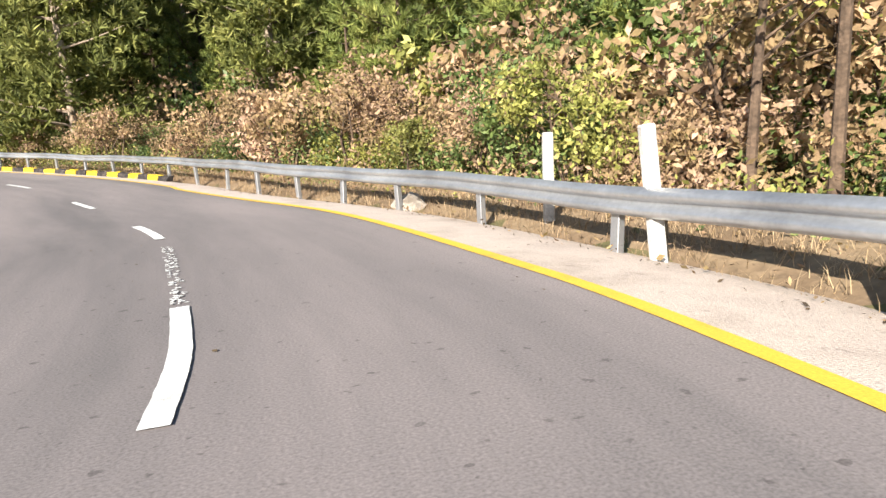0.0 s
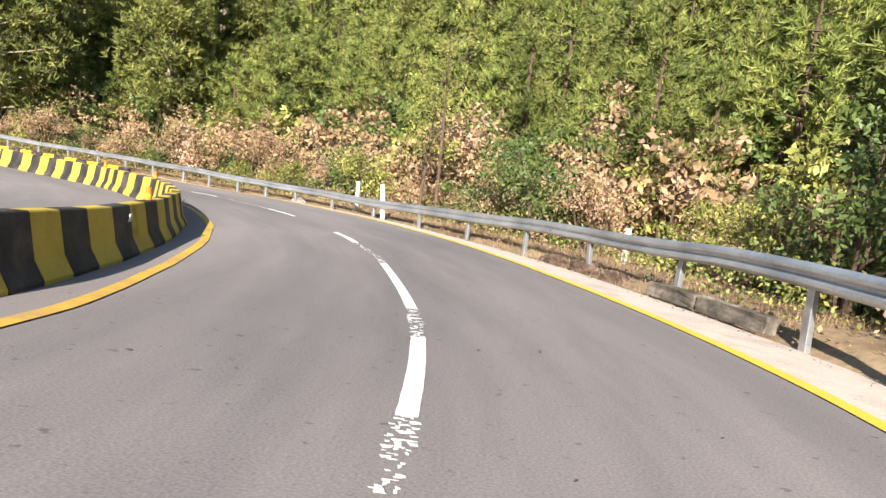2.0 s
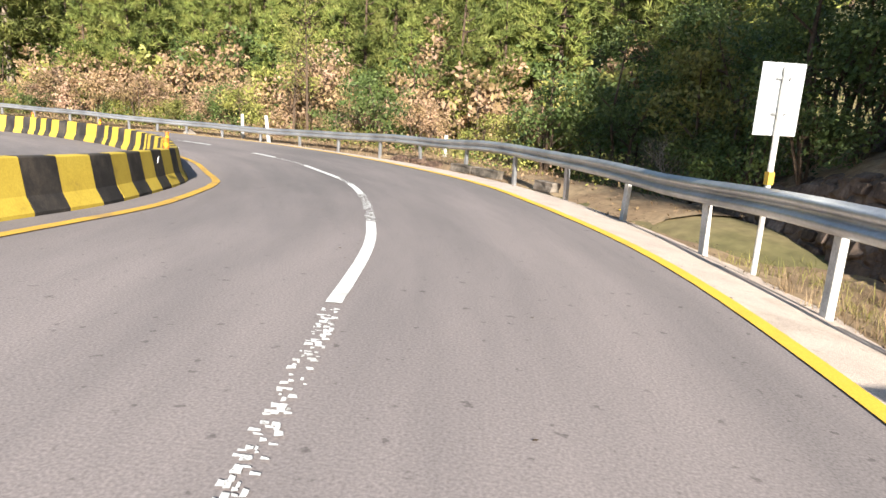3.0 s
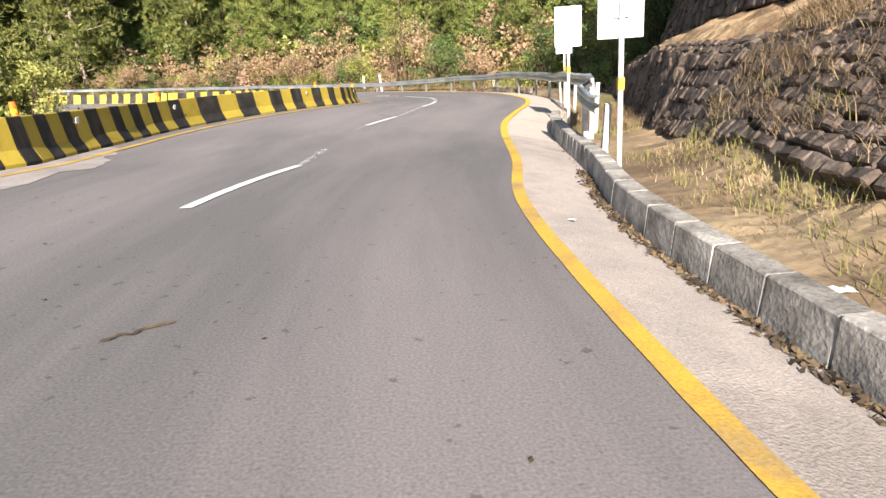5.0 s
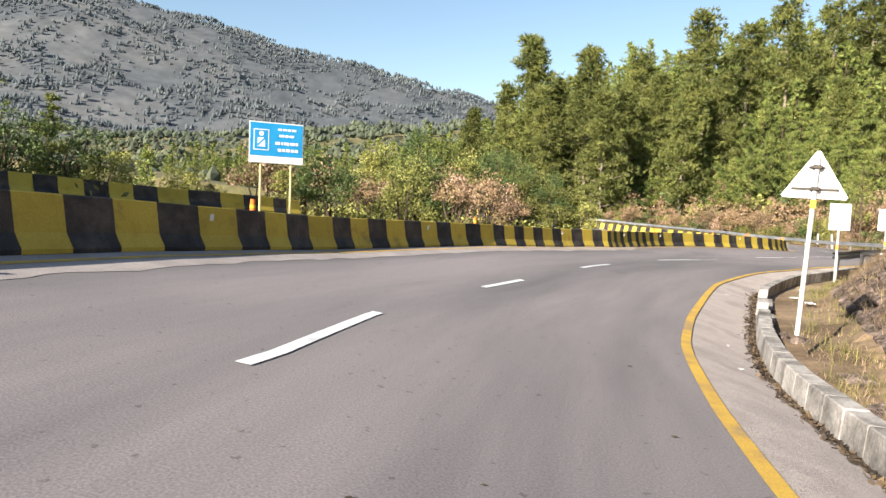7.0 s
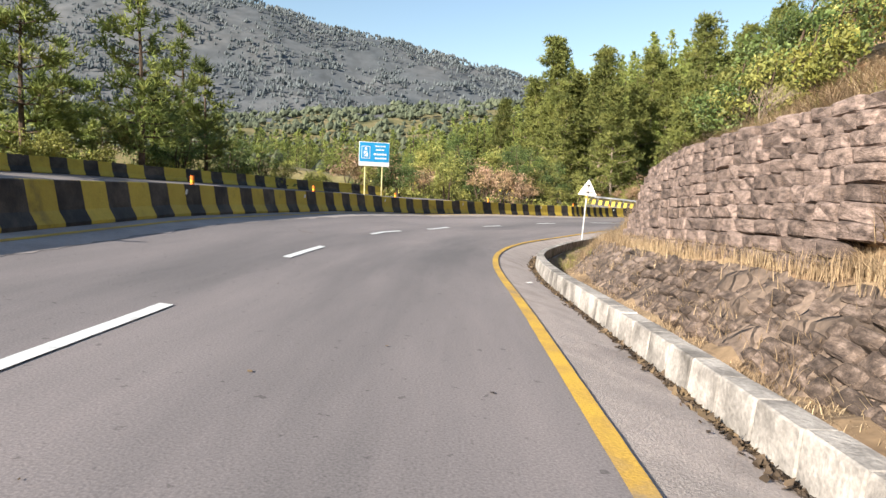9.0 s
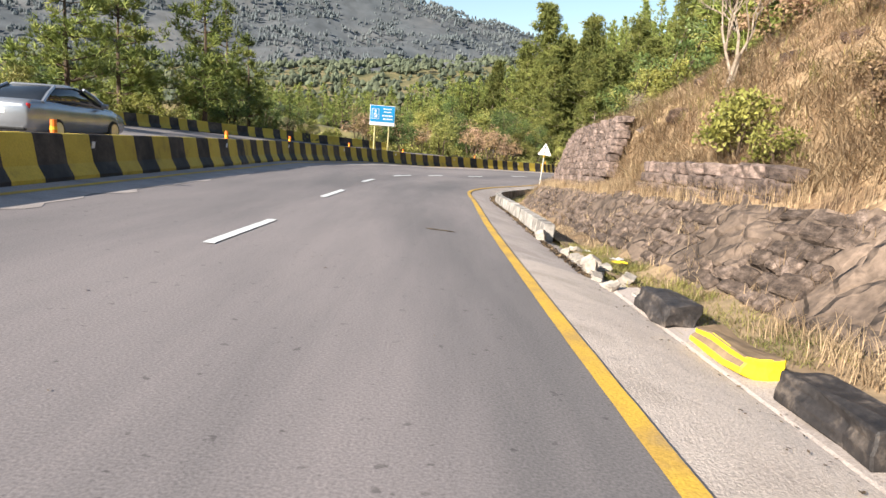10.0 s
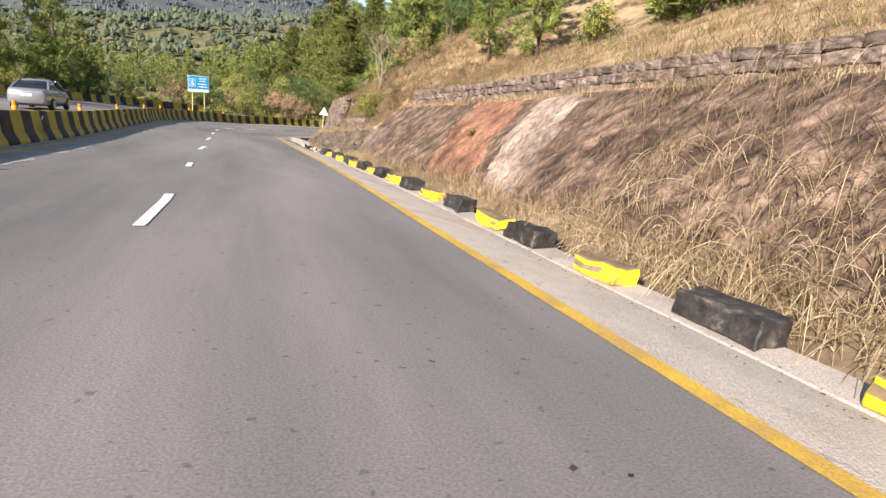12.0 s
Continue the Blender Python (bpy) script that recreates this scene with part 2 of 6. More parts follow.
# ---- the road's line: the yellow edge line, as station, x, y, z, from beyond the bend to behind the start ----
EDGE = [(-84.02, -62.0, 48.0, 2.6), (-77.82, -56.11, 46.08, 2.14), (-71.62, -50.21, 44.15, 1.68), (-65.42, -44.36, 42.11, 1.23), (-59.22, -38.58, 39.86, 0.77), (-53.02, -32.9, 37.37, 0.34), (-46.82, -27.3, 34.72, -0.02), (-40.62, -21.84, 31.78, -0.3), (-34.42, -16.74, 28.27, -0.53), (-28.22, -12.12, 24.14, -0.71), (-22.02, -8.16, 19.37, -0.81), (-20.2, -7.1, 17.6, -0.84), (-15.5, -4.6, 14.2, -0.89), (-9.8, -2.1, 10.65, -0.9), (-5.3, -0.07, 6.1, -0.9), (-3.0, 0.68, 3.85, -0.9), (1.05, 1.52, -0.4, -0.9), (3.6, 1.62, -2.95, -0.86), (6.4, 1.5, -6.3, -0.81), (11.5, 0.65, -12.1, -0.72), (17.0, -1.46, -17.85, -0.63), (20.7, -3.65, -21.55, -0.56), (24.0, -6.3, -25.0, -0.5), (26.0, -7.75, -26.95, -0.47), (31.0, -9.4, -29.65, -0.4), (36.2, -10.85, -32.35, -0.34), (39.0, -12.2, -34.6, -0.32), (42.8, -13.62, -38.2, -0.3), (44.8, -14.16, -40.2, -0.28), (47.8, -14.92, -44.4, -0.26), (49.9, -15.2, -46.4, -0.23), (53.0, -15.38, -49.11, -0.15), (59.0, -15.06, -55.09, 0.11), (65.0, -13.81, -60.96, 0.44), (71.0, -11.93, -66.66, 0.71), (77.0, -10.02, -72.34, 0.92), (83.0, -7.97, -77.98, 1.09), (89.0, -5.87, -83.6, 1.26), (95.0, -3.89, -89.27, 1.45), (101.0, -1.94, -94.94, 1.6), (107.0, 0.03, -100.61, 1.75), (113.0, 1.96, -106.29, 1.9), (119.0, 3.9, -111.97, 2.05), (125.0, 5.82, -117.65, 2.19), (131.0, 7.76, -123.33, 2.33), (138.03, 10.02, -129.99, 2.5)]


def spline(pts, step=0.5):
    """Catmull-Rom through pts, sampled evenly."""
    p = [np.array(q, float) for q in pts]
    p = [2 * p[0] - p[1], *p, 2 * p[-1] - p[-2]]
    fine = []
    for a, b, c, d in zip(p, p[1:], p[2:], p[3:]):
        for k in range(24):
            t = k / 24
            fine.append(0.5 * (2 * b + (c - a) * t + (2 * a - 5 * b + 4 * c - d) * t * t + (3 * b - a - 3 * c + d) * t ** 3))
    fine.append(p[-2])
    fine = np.array(fine)
    for _ in range(30):
        fine[1:-1] = (fine[:-2] + 2 * fine[1:-1] + fine[2:]) / 4
    s = np.r_[0, np.cumsum(np.hypot(*np.diff(fine[:, 1:3], axis=0).T))]
    n = int(s[-1] / step)
    even = np.linspace(0, s[-1], n + 1)
    return [np.interp(even, s, fine[:, k]) for k in range(4)]


U, *LINE = spline(EDGE)                                                  # stations: 0 abreast of the walk's start, growing along the walk
LINE = np.stack(LINE, 1)
TAN = np.gradient(LINE[:, :2], axis=0)
TAN /= np.hypot(*TAN.T)[:, None]
RIGHT = np.stack([-TAN[:, 1], TAN[:, 0]], 1)                            # to the right as one looks back along the walk
WID_U = [-40, -12, -2, 3, 6, 9, 11.5, 13, 16, 20, 24, 30, 36, 42, 46, 50, 56, 64, 70, 78, 90]
WID_V = [7.0, 5.5, 5.28, 5.27, 5.22, 5.1, 4.93, 4.97, 5.15, 5.65, 6.05, 6.35, 6.5, 6.7, 6.9, 7.15, 7.0, 6.75, 6.55, 6.5, 6.5]
BROAD_U = [-20, -15, -9.8, -3, 1, 6, 11.5, 17, 20.7, 24, 26, 31, 36, 40, 47, 50]
BROAD_V = [1.0, 1.04, 1.1, 1.17, 1.21, 1.24, 1.33, 1.35, 1.345, 1.29, 1.25, 1.12, 1.04, 1.03, 1.035, 1.0]
# heights over the edge line: at the lane dashes, at the barrier's toe, and the second carriageway's fall
CROSS_U = [-20, 8, 14, 18, 24, 30, 36, 39, 43, 47.5, 53, 56, 60, 65, 67, 71, 76, 80, 84, 95, 105]
CROSS_DASH = [-0.05, -0.05, 0.03, 0.08, 0.1, 0.1, 0.1, 0.12, 0.18, 0.26, 0.33, 0.33, 0.29, 0.23, 0.2, 0.14, 0.11, 0.09, 0.07, 0.02, 0.0]
CROSS_TOE = [0.0, -0.03, 0.12, 0.22, 0.27, 0.27, 0.27, 0.31, 0.44, 0.58, 0.75, 0.76, 0.71, 0.62, 0.56, 0.46, 0.36, 0.3, 0.25, 0.22, 0.2]
CROSS_FAR = [-0.02, -0.02, -0.01, 0.0, 0.01, 0.02, 0.03, 0.04, 0.055, 0.07, 0.07, 0.07, 0.07, 0.07, 0.07, 0.065, 0.06, 0.055, 0.05, 0.05, 0.05]


def broad(u):
    """How far the road widens through the bend: metres for each metre of the plain cross-section."""
    return np.interp(u, BROAD_U, BROAD_V)


def width(u):
    """From the yellow edge line to the toe of the median barrier."""
    return np.interp(u, WID_U, WID_V)


def cross(u, l):
    """The carriageways' height over the edge line."""
    w, d, t, f = width(u), np.interp(u, CROSS_U, CROSS_DASH), np.interp(u, CROSS_U, CROSS_TOE), np.interp(u, CROSS_U, CROSS_FAR)
    l = np.clip(l, -21, 1.4)
    near = -l * d / 3.2
    mid = d + (t - d) * (-l - 3.2) / (w - 3.2)
    return np.where(l > -3.2, near, np.where(l > -w, mid, t + (-l - w) * f))


def at(u, l, dz=0.0):
    """The place l metres right of the edge line at u, on the banked road."""
    x, y, z = (np.interp(u, U, LINE[:, k]) for k in range(3))
    rx, ry = (np.interp(u, U, RIGHT[:, k]) for k in range(2))
    k = float(broad(u))
    return Vector((x + rx * l * k, y + ry * l * k, z + float(cross(u, l)) + dz * k))


def head(u):
    """The turn about z that lays +x along growing u."""
    tx, ty = (np.interp(u, U, TAN[:, k]) for k in range(2))
    return math.atan2(ty, tx)


def strip(u0, u1, profile, step=0.5):
    """Vertices and faces of a band along the road; profile(u) lists (l, dz)."""
    n = max(2, int((u1 - u0) / step) + 1)
    verts, faces, k = [], [], 0
    for i in range(n):
        u = u0 + (u1 - u0) * i / (n - 1)
        row = profile(u)
        k = len(row)
        verts += [at(u, l, dz) for l, dz in row]
    for i in range(n - 1):
        for j in range(k - 1):
            a = i * k + j
            faces.append((a, a + 1, a + k + 1, a + k))
    return verts, [], faces

# ---- ground ----

def shoulder(u):
    """From the edge line to the shoulder's outer edge."""
    return float(np.interp(u, [0, 10, 15, 20, 26, 31, 36, 70, 78, 84], [1.1, 1.15, 0.95, 0.74, 0.8, 0.92, 0.97, 0.95, 1.02, 1.1]))


def drop(u):
    """How far the shoulder's outer edge lies under the carriageway's plane."""
    return np.interp(u, [-60, 15, 30, 40], [-0.1, -0.1, -0.16, -0.2])


def smooth(a, b, v):
    t = np.clip((v - a) / (b - a), 0, 1)
    return t * t * (3 - 2 * t)


def bumps(x, y, size, seed):
    """Smooth uneven ground, about -1 to 1."""
    k = math.tau / size
    return (np.sin(k * x + seed) * np.cos(k * 0.9 * y + 2 * seed) + 0.6 * np.sin(k * 1.9 * y - 0.7 * k * x + 3 * seed) + 0.4 * np.cos(k * 3.1 * x + 1.3 * k * y + seed)) / 2


def terrain(x, y):
    x, y = np.atleast_1d(x).astype(float), np.atleast_1d(y).astype(float)
    i = np.empty(len(x), int)
    for c in range(0, len(x), 4000):
        d2 = (x[c:c + 4000, None] - LINE[None, ::2, 0]) ** 2 + (y[c:c + 4000, None] - LINE[None, ::2, 1]) ** 2
        i[c:c + 4000] = np.argmin(d2, 1) * 2
    i = np.minimum(i, len(U) - 1)
    dx, dy = x - LINE[i, 0], y - LINE[i, 1]
    side = dx * RIGHT[i, 0] + dy * RIGHT[i, 1]
    dist = np.hypot(dx, dy)
    l = np.where(side >= 0, dist, -dist)
    u, z0 = U[i], LINE[i, 2]
    k = broad(u)
    w, l = width(u), np.where(l < 3, l / k, l - 3 + 3 / k)
    z = z0 + cross(u, l) - 0.1 - 0.3 * (1 - smooth(1.3, 2.2, l)) * smooth(-w - 15, -w - 14, l)
    # right of the road: verge, gully and wooded hill behind the bend; cut hillside along the straight
    d = np.maximum(l - 1.35, 0)
    bend = 1 - smooth(8, 17, u)
    cut = smooth(15, 20, u)
    west = 1 - smooth(20, 75, -x) * smooth(30, 50, y)
    wooded = -1.1 * smooth(1.8, 6, d) + 0.43 * np.clip(d - 6.5, 0, 80) * west + 0.5 * bumps(x, y, 14, 1) * smooth(3, 9, d)
    hillside = -0.9 * smooth(0.0, 0.6, d) + 0.56 * np.clip(d - 1.4, 0, 12) + 0.42 * np.clip(d - 13.4, 0, 70) + 0.3 * bumps(x, y, 9, 2) * smooth(2, 6, d)
    z += bend * wooded + cut * hillside
    z -= 1.2 * (1 - bend) * (1 - cut) * smooth(1.8, 6, d)
    # left of the second carriageway: wooded valley, and the rise inside the bend
    e = np.maximum(-l - w - 13.6, 0)
    inside = 1 - smooth(18, 42, u)
    z += inside * (0.10 * np.clip(e - 1, 0, 25)) - (1 - inside) * (0.2 * np.clip(e - 2.5, 0, 60) + 0.6 * bumps(x, y, 17, 3) * smooth(3, 12, e))
    # distant hills and mountains
    ex, ey = x + 12, y + 60
    r = np.hypot(ex, ey)
    az = np.degrees(np.arctan2(-ex, ey))
    ridge = np.interp(az, [-180, -90, -20, 8, 15, 22, 30, 39, 46, 54, 70, 110, 180], [9, 10, 8, 8.5, 10.6, 12.4, 14, 15.8, 16.8, 15.4, 16, 12, 9])
    mid = np.interp(az, [-180, -60, 0, 12, 25, 40, 60, 120, 180], [3, 4, 6.6, 7.2, 6.2, 4.5, 4, 3, 3])
    far = 0.88 * 1700 * np.tan(np.radians(ridge)) * smooth(650, 1700, r) * (1 - 0.25 * smooth(1700, 2600, r))
    far += smooth(600, 1200, r) * (1 - 0.7 * smooth(1300, 1700, r)) * (30 * bumps(x, y, 420, 4) + 10 * bumps(x, y, 130, 5))
    near = 520 * np.tan(np.radians(mid)) * smooth(170, 520, r) * (1 - smooth(650, 1200, r)) + 5 * bumps(x, y, 90, 6) * smooth(140, 300, r)
    return np.where(r > 130, z * (1 - smooth(130, 300, r)) + (near + far), z)


def axis(lo, hi, fine, far):
    a, step = list(np.arange(lo, hi + 0.01, fine)), fine
    left, right = [], []
    p, q, step = lo, hi, fine
    while q < far:
        step *= 1.13
        p, q = p - step, q + step
        left.append(p), right.append(q)
    return np.array(left[::-1] + a + right)


def build_ground():
    xs, ys = axis(-62, 30, 1.1, 3600), axis(-124, 62, 1.1, 3600)
    X, Y = np.meshgrid(xs, ys)
    Z = terrain(X.ravel(), Y.ravel())
    nx, ny = len(xs), len(ys)
    a = (np.arange(ny - 1)[:, None] * nx + np.arange(nx - 1)[None]).ravel()
    faces = np.stack([a, a + 1, a + nx + 1, a + nx], 1)
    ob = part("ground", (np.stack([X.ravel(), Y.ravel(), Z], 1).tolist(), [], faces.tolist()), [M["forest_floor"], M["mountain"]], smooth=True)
    # past 420 m the ground takes the mountain colour with haze painted in
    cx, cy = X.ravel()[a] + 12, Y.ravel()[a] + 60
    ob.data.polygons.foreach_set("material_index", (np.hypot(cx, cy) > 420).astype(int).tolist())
    ob.data.update()
    tagged(ob, "dry grassy and wooded ground rising to forested mountains", "ground", kind="structure")


build_ground()

# ---- carriageways ----
LINE_U, LINE_L = [-10, -4, -2.5, 0.5, 2, 6, 8, 12, 14, 20, 23, 32, 44, 48, 51, 55, 60], [0, 0.0, 0.03, 0.05, 0.02, 0, 0.04, 0.05, 0.0, 0.02, -0.02, 0.06, 0.07, 0.02, 0, -0.06, 0]


def edge(u):
    return np.interp(u, LINE_U, LINE_L)


U0, U1 = -62, 112
def paved(columns, label):
    """A carriageway; its map runs across and along the road, so that wear follows the traffic."""
    ob = part("road", strip(U0, U1, lambda u: [(l, 0) for l in columns(u)]), M["asphalt"], smooth=True)
    n = len(columns(0))
    rows = len(ob.data.vertices) // n
    us = np.linspace(U0, U1, rows)
    flat = np.array([(l + 20, u) for u in us for l in columns(u)])
    idx = np.empty(len(ob.data.loops), int)
    ob.data.loops.foreach_get("vertex_index", idx)
    ob.data.uv_layers.new(name="along").data.foreach_set("uv", flat[idx].ravel())
    return tagged(ob, label, "road", kind="structure")


paved(lambda u: [-width(u) - 0.75, -width(u), -(width(u) + 3.2) / 2, -3.2, -1.6, edge(u)], "worn grey asphalt carriageway of a mountain road")
paved(lambda u: [-width(u) - 13.5, -width(u) - 9, -width(u) - 5, -width(u) - 0.75], "opposite asphalt carriageway beyond the median barrier")
for lo, hi, surface, label in ((U0, 30, "shoulder_pale", "sun-bleached cream concrete shoulder outside the edge line"), (30, 80, "shoulder", "pale dusty concrete shoulder outside the edge line"), (80, U1, "shoulder_pale", "pale pinkish concrete shoulder below the rock cut")):
    ob = part("pavement", strip(lo, hi, lambda u: [(edge(u), 0), (shoulder(u) * 0.36, drop(u) * 0.25), (shoulder(u) * 0.73, drop(u) * 0.65), (shoulder(u), drop(u)), (shoulder(u) + 0.5, drop(u) - 0.12)]), M[surface], smooth=True)
    tagged(ob, label, "pavement", kind="structure")


def painted(name, u0, u1, l, w, material, label):
    def frayed(u, side):
        return l(u) + side * (w / 2 + 0.005 * noise.noise(Vector((u * 7, side * 5, 0))))

    ob = part(name, strip(u0, u1, lambda u: [(frayed(u, -1), 0.01), (frayed(u, 1), 0.01)], 0.1 if u1 - u0 < 9 else 0.25), material)
    return tagged(ob, label, "road marking", kind="structure")


tagged(part("dust_strip", strip(32, 100, lambda u: [(-width(u) - 0.02, 0.005), (-width(u) + 0.5 * min(1, 0.3 + (u - 32) / 6), 0.005), (-width(u) + 1.0 * min(1, 0.25 + (u - 32) / 6) + 0.2 * noise.noise(Vector((u * 1.3, 2, 0))) + 0.1 * noise.noise(Vector((u * 6, 5, 0))), 0.005)], 0.25), M["dusty_asphalt"]), "pale dust lying on the asphalt beside the barrier", "road", kind="structure")
painted("edge_line", U0, 31, edge, 0.12, M["yellow_line_fresh"], "bright yellow edge line painted along the shoulder")
painted("edge_line", 31, U1, edge, 0.12, M["yellow_line"], "worn dull yellow edge line painted along the shoulder")
painted("edge_line", U0, U1, lambda u: -width(u) + np.interp(u, [-20, -5, 20, 32], [0.5, 0.34, 0.34, 0.36]), 0.12, M["yellow_line"], "dusty yellow edge line beside the median barrier")
CEN_U = [-22, -17.6, -12.2, -9.5, -5.5, -3, 0.85, 3.5, 6.3, 11.2, 16.7, 20.8, 24, 26, 36.4, 39, 43, 45, 48, 50, 54, 56, 60, 66, 68, 72.7, 75, 79, 81, 85.4, 87.4, 92.4, 98.5, 101]
CEN_V = [2.65, 2.5, 2.53, 2.46, 2.43, 2.44, 2.46, 2.45, 2.44, 2.44, 2.58, 2.64, 2.52, 2.65, 2.78, 3.08, 3.02, 3.04, 3.1, 3.22, 3.3, 3.2, 3.48, 3.32, 3.35, 3.25, 3.24, 3.12, 3.2, 3.12, 3.25, 3.15, 3.0, 3.05]
DASHES = [(-30, -27), (-19.8, -17.5), (-12.2, -9.5), (-5.5, -3.0), (0.85, 3.5), (6.35, 9.9), (11.25, 13.3), (16.7, 20.8), (24, 25.9), (36.3, 38.9), (42.85, 44.7), (47.9, 49.85),
          (53.8, 56.4), (58.7, 61.3), (65.9, 68.1), (72.3, 74.8), (78.9, 81.1), (85.4, 87.2), (92.4, 93.45), (97.9, 100.4), (105, 107.4)]
WORN = [(-8.6, -5.6, 0.45), (3.6, 6.3, 0.5), (9.9, 11.3, 0.8), (13.3, 16.7, 0.95), (20.9, 23.8, 0.7), (26.2, 27.5, 0.35), (33.0, 36.2, 0.45)]


def centre(u):
    return -np.interp(u, CEN_U, CEN_V)


for a, b in DASHES:
    painted("lane_dash", a, b, centre, 0.1 if 5 < a < 30 else 0.12, M["white_paint"], "white dashed lane marking on the asphalt")["group"] = "lane dashes"
dice = random.Random(4)
for a, b, keep in WORN:                 # thin flakes that the traffic left
    bm = bmesh.new()
    u = a
    while u < b:
        thick = keep * (0.55 + 0.6 * noise.noise(Vector((u * 1.7, 3.1, a))))
        for _ in range(5):
            if dice.random() < thick:
                n, q = dice.uniform(0.012, 0.05), dice.uniform(-0.05, 0.05)
                h = dice.uniform(0.006, 0.024)
                c = centre(u) + q
                bm.faces.new([bm.verts.new(at(u + p, c + r, 0.01)) for p, r in ((0, -h), (n, -h * dice.uniform(0.3, 1)), (n * dice.uniform(0.6, 1), h), (dice.uniform(0, 0.3) * n, h * dice.uniform(0.4, 1)))])
        u += 0.03
    tagged(part("worn_lane_dash", bm, M["white_paint"]), "flaked remains of a white lane marking", "road marking", "lane dashes", "structure")


# ---- median barriers ----
def barrier_block(material):
    bm = bmesh.new()
    prof = [(-0.3, 0), (-0.3, 0.07), (-0.19, 0.3), (-0.11, 0.84), (-0.09, 0.86), (0.09, 0.86), (0.11, 0.84), (0.19, 0.3), (0.3, 0.07), (0.3, 0)]
    ends = [[bm.verts.new((x, y, z)) for y, z in prof] for x in (-0.5, 0.5)]
    for k in range(len(prof) - 1):
        bm.faces.new((ends[0][k], ends[1][k], ends[1][k + 1], ends[0][k + 1]))
    bm.faces.new(ends[0]), bm.faces.new(ends[1][::-1])
    bmesh.ops.recalc_face_normals(bm, faces=bm.faces)
    ob = part("jersey_barrier", bm, material)
    return ob


BLOCK_N, BLOCK_U = [-94, -6, 0, 4, 6, 8, 10, 15, 20, 26, 50, 54, 58, 70, 78, 91, 101, 112, 120, 160], [-67.6, -1.57, 2.75, 5.25, 6.7, 8.1, 9.7, 13.4, 16.4, 21.25, 37.75, 39.6, 41.77, 48.36, 54.08, 62.36, 68.98, 76.96, 82.56, 110.8]


def barrier_place(n, l, tall):
    """Where block n of a row stands, and its stretch."""
    u, v = np.interp([n, n + 1], BLOCK_N, BLOCK_U)
    a, b = at(u, l(u)), at(v, l(v))
    d = b - a
    real = math.hypot(d.x, d.y)
    m = Matrix.Translation((a + b) / 2 - Vector((0, 0, 0.01))) @ Matrix.Rotation(math.atan2(d.y, d.x), 4, "Z") @ Matrix.Rotation(-math.atan2(d.z, real), 4, "Y")
    return m, (real * 1.005, 0.9, tall)


def barrier_row(n0, n1, l, group, tall, dusty=False):
    first = {}
    for n in range(n0, n1):
        m, size = barrier_place(n, l, tall)
        c = n % 2
        if c not in first:
            first[c] = ob = barrier_block([M["barrier_dusty"], M["barrier_black"]] if c and dusty else M["barrier_black" if c else "barrier_yellow"])
            if c and dusty:
                for f in ob.data.polygons:
                    f.material_index = int(f.center.z < 0.2)
            tagged(ob, ("black" if c else "yellow") + " painted concrete jersey barrier block on the road median", "barrier", group)
            ob.matrix_world = m
        else:
            ob = copy_thing(first[c], m)
        ob.scale = size


def barrier_rest(n0, n1, l, tall, label):
    """The rest of a row, far off, joined into one mass."""
    verts, faces, mats = [], [], []
    block = barrier_block(M["barrier_yellow"])
    for n in range(n0, n1):
        m, size = barrier_place(n, l, tall)
        m = m @ Matrix.Diagonal((*size, 1))
        b = len(verts)
        verts += [m @ q.co for q in block.data.vertices]
        faces += [tuple(b + i for i in q.vertices) for q in block.data.polygons]
        mats += [n % 2] * len(block.data.polygons)
    bpy.data.objects.remove(block)
    ob = part("jersey_barriers", (verts, [], faces), [M["barrier_yellow"], M["barrier_black"]])
    ob.data.polygons.foreach_set("material_index", mats)
    tagged(ob, label, "barrier", kind="stuff")


barrier_row(-94, 64, lambda u: -width(u) - 0.28, "median barrier blocks", 0.81)
barrier_row(64, 160, lambda u: -width(u) - 0.28, "median barrier blocks", 0.81, True)
barrier_row(56, 100, lambda u: -width(u) - 13.1, "far side barrier blocks", 0.8, True)
barrier_rest(100, 160, lambda u: -width(u) - 13.1, 0.8, "yellow and black concrete barrier beyond the far carriageway")
barrier_rest(-94, -38, lambda u: -width(u) - 11.5, 0.75, "yellow and black concrete barrier inside the far bend")


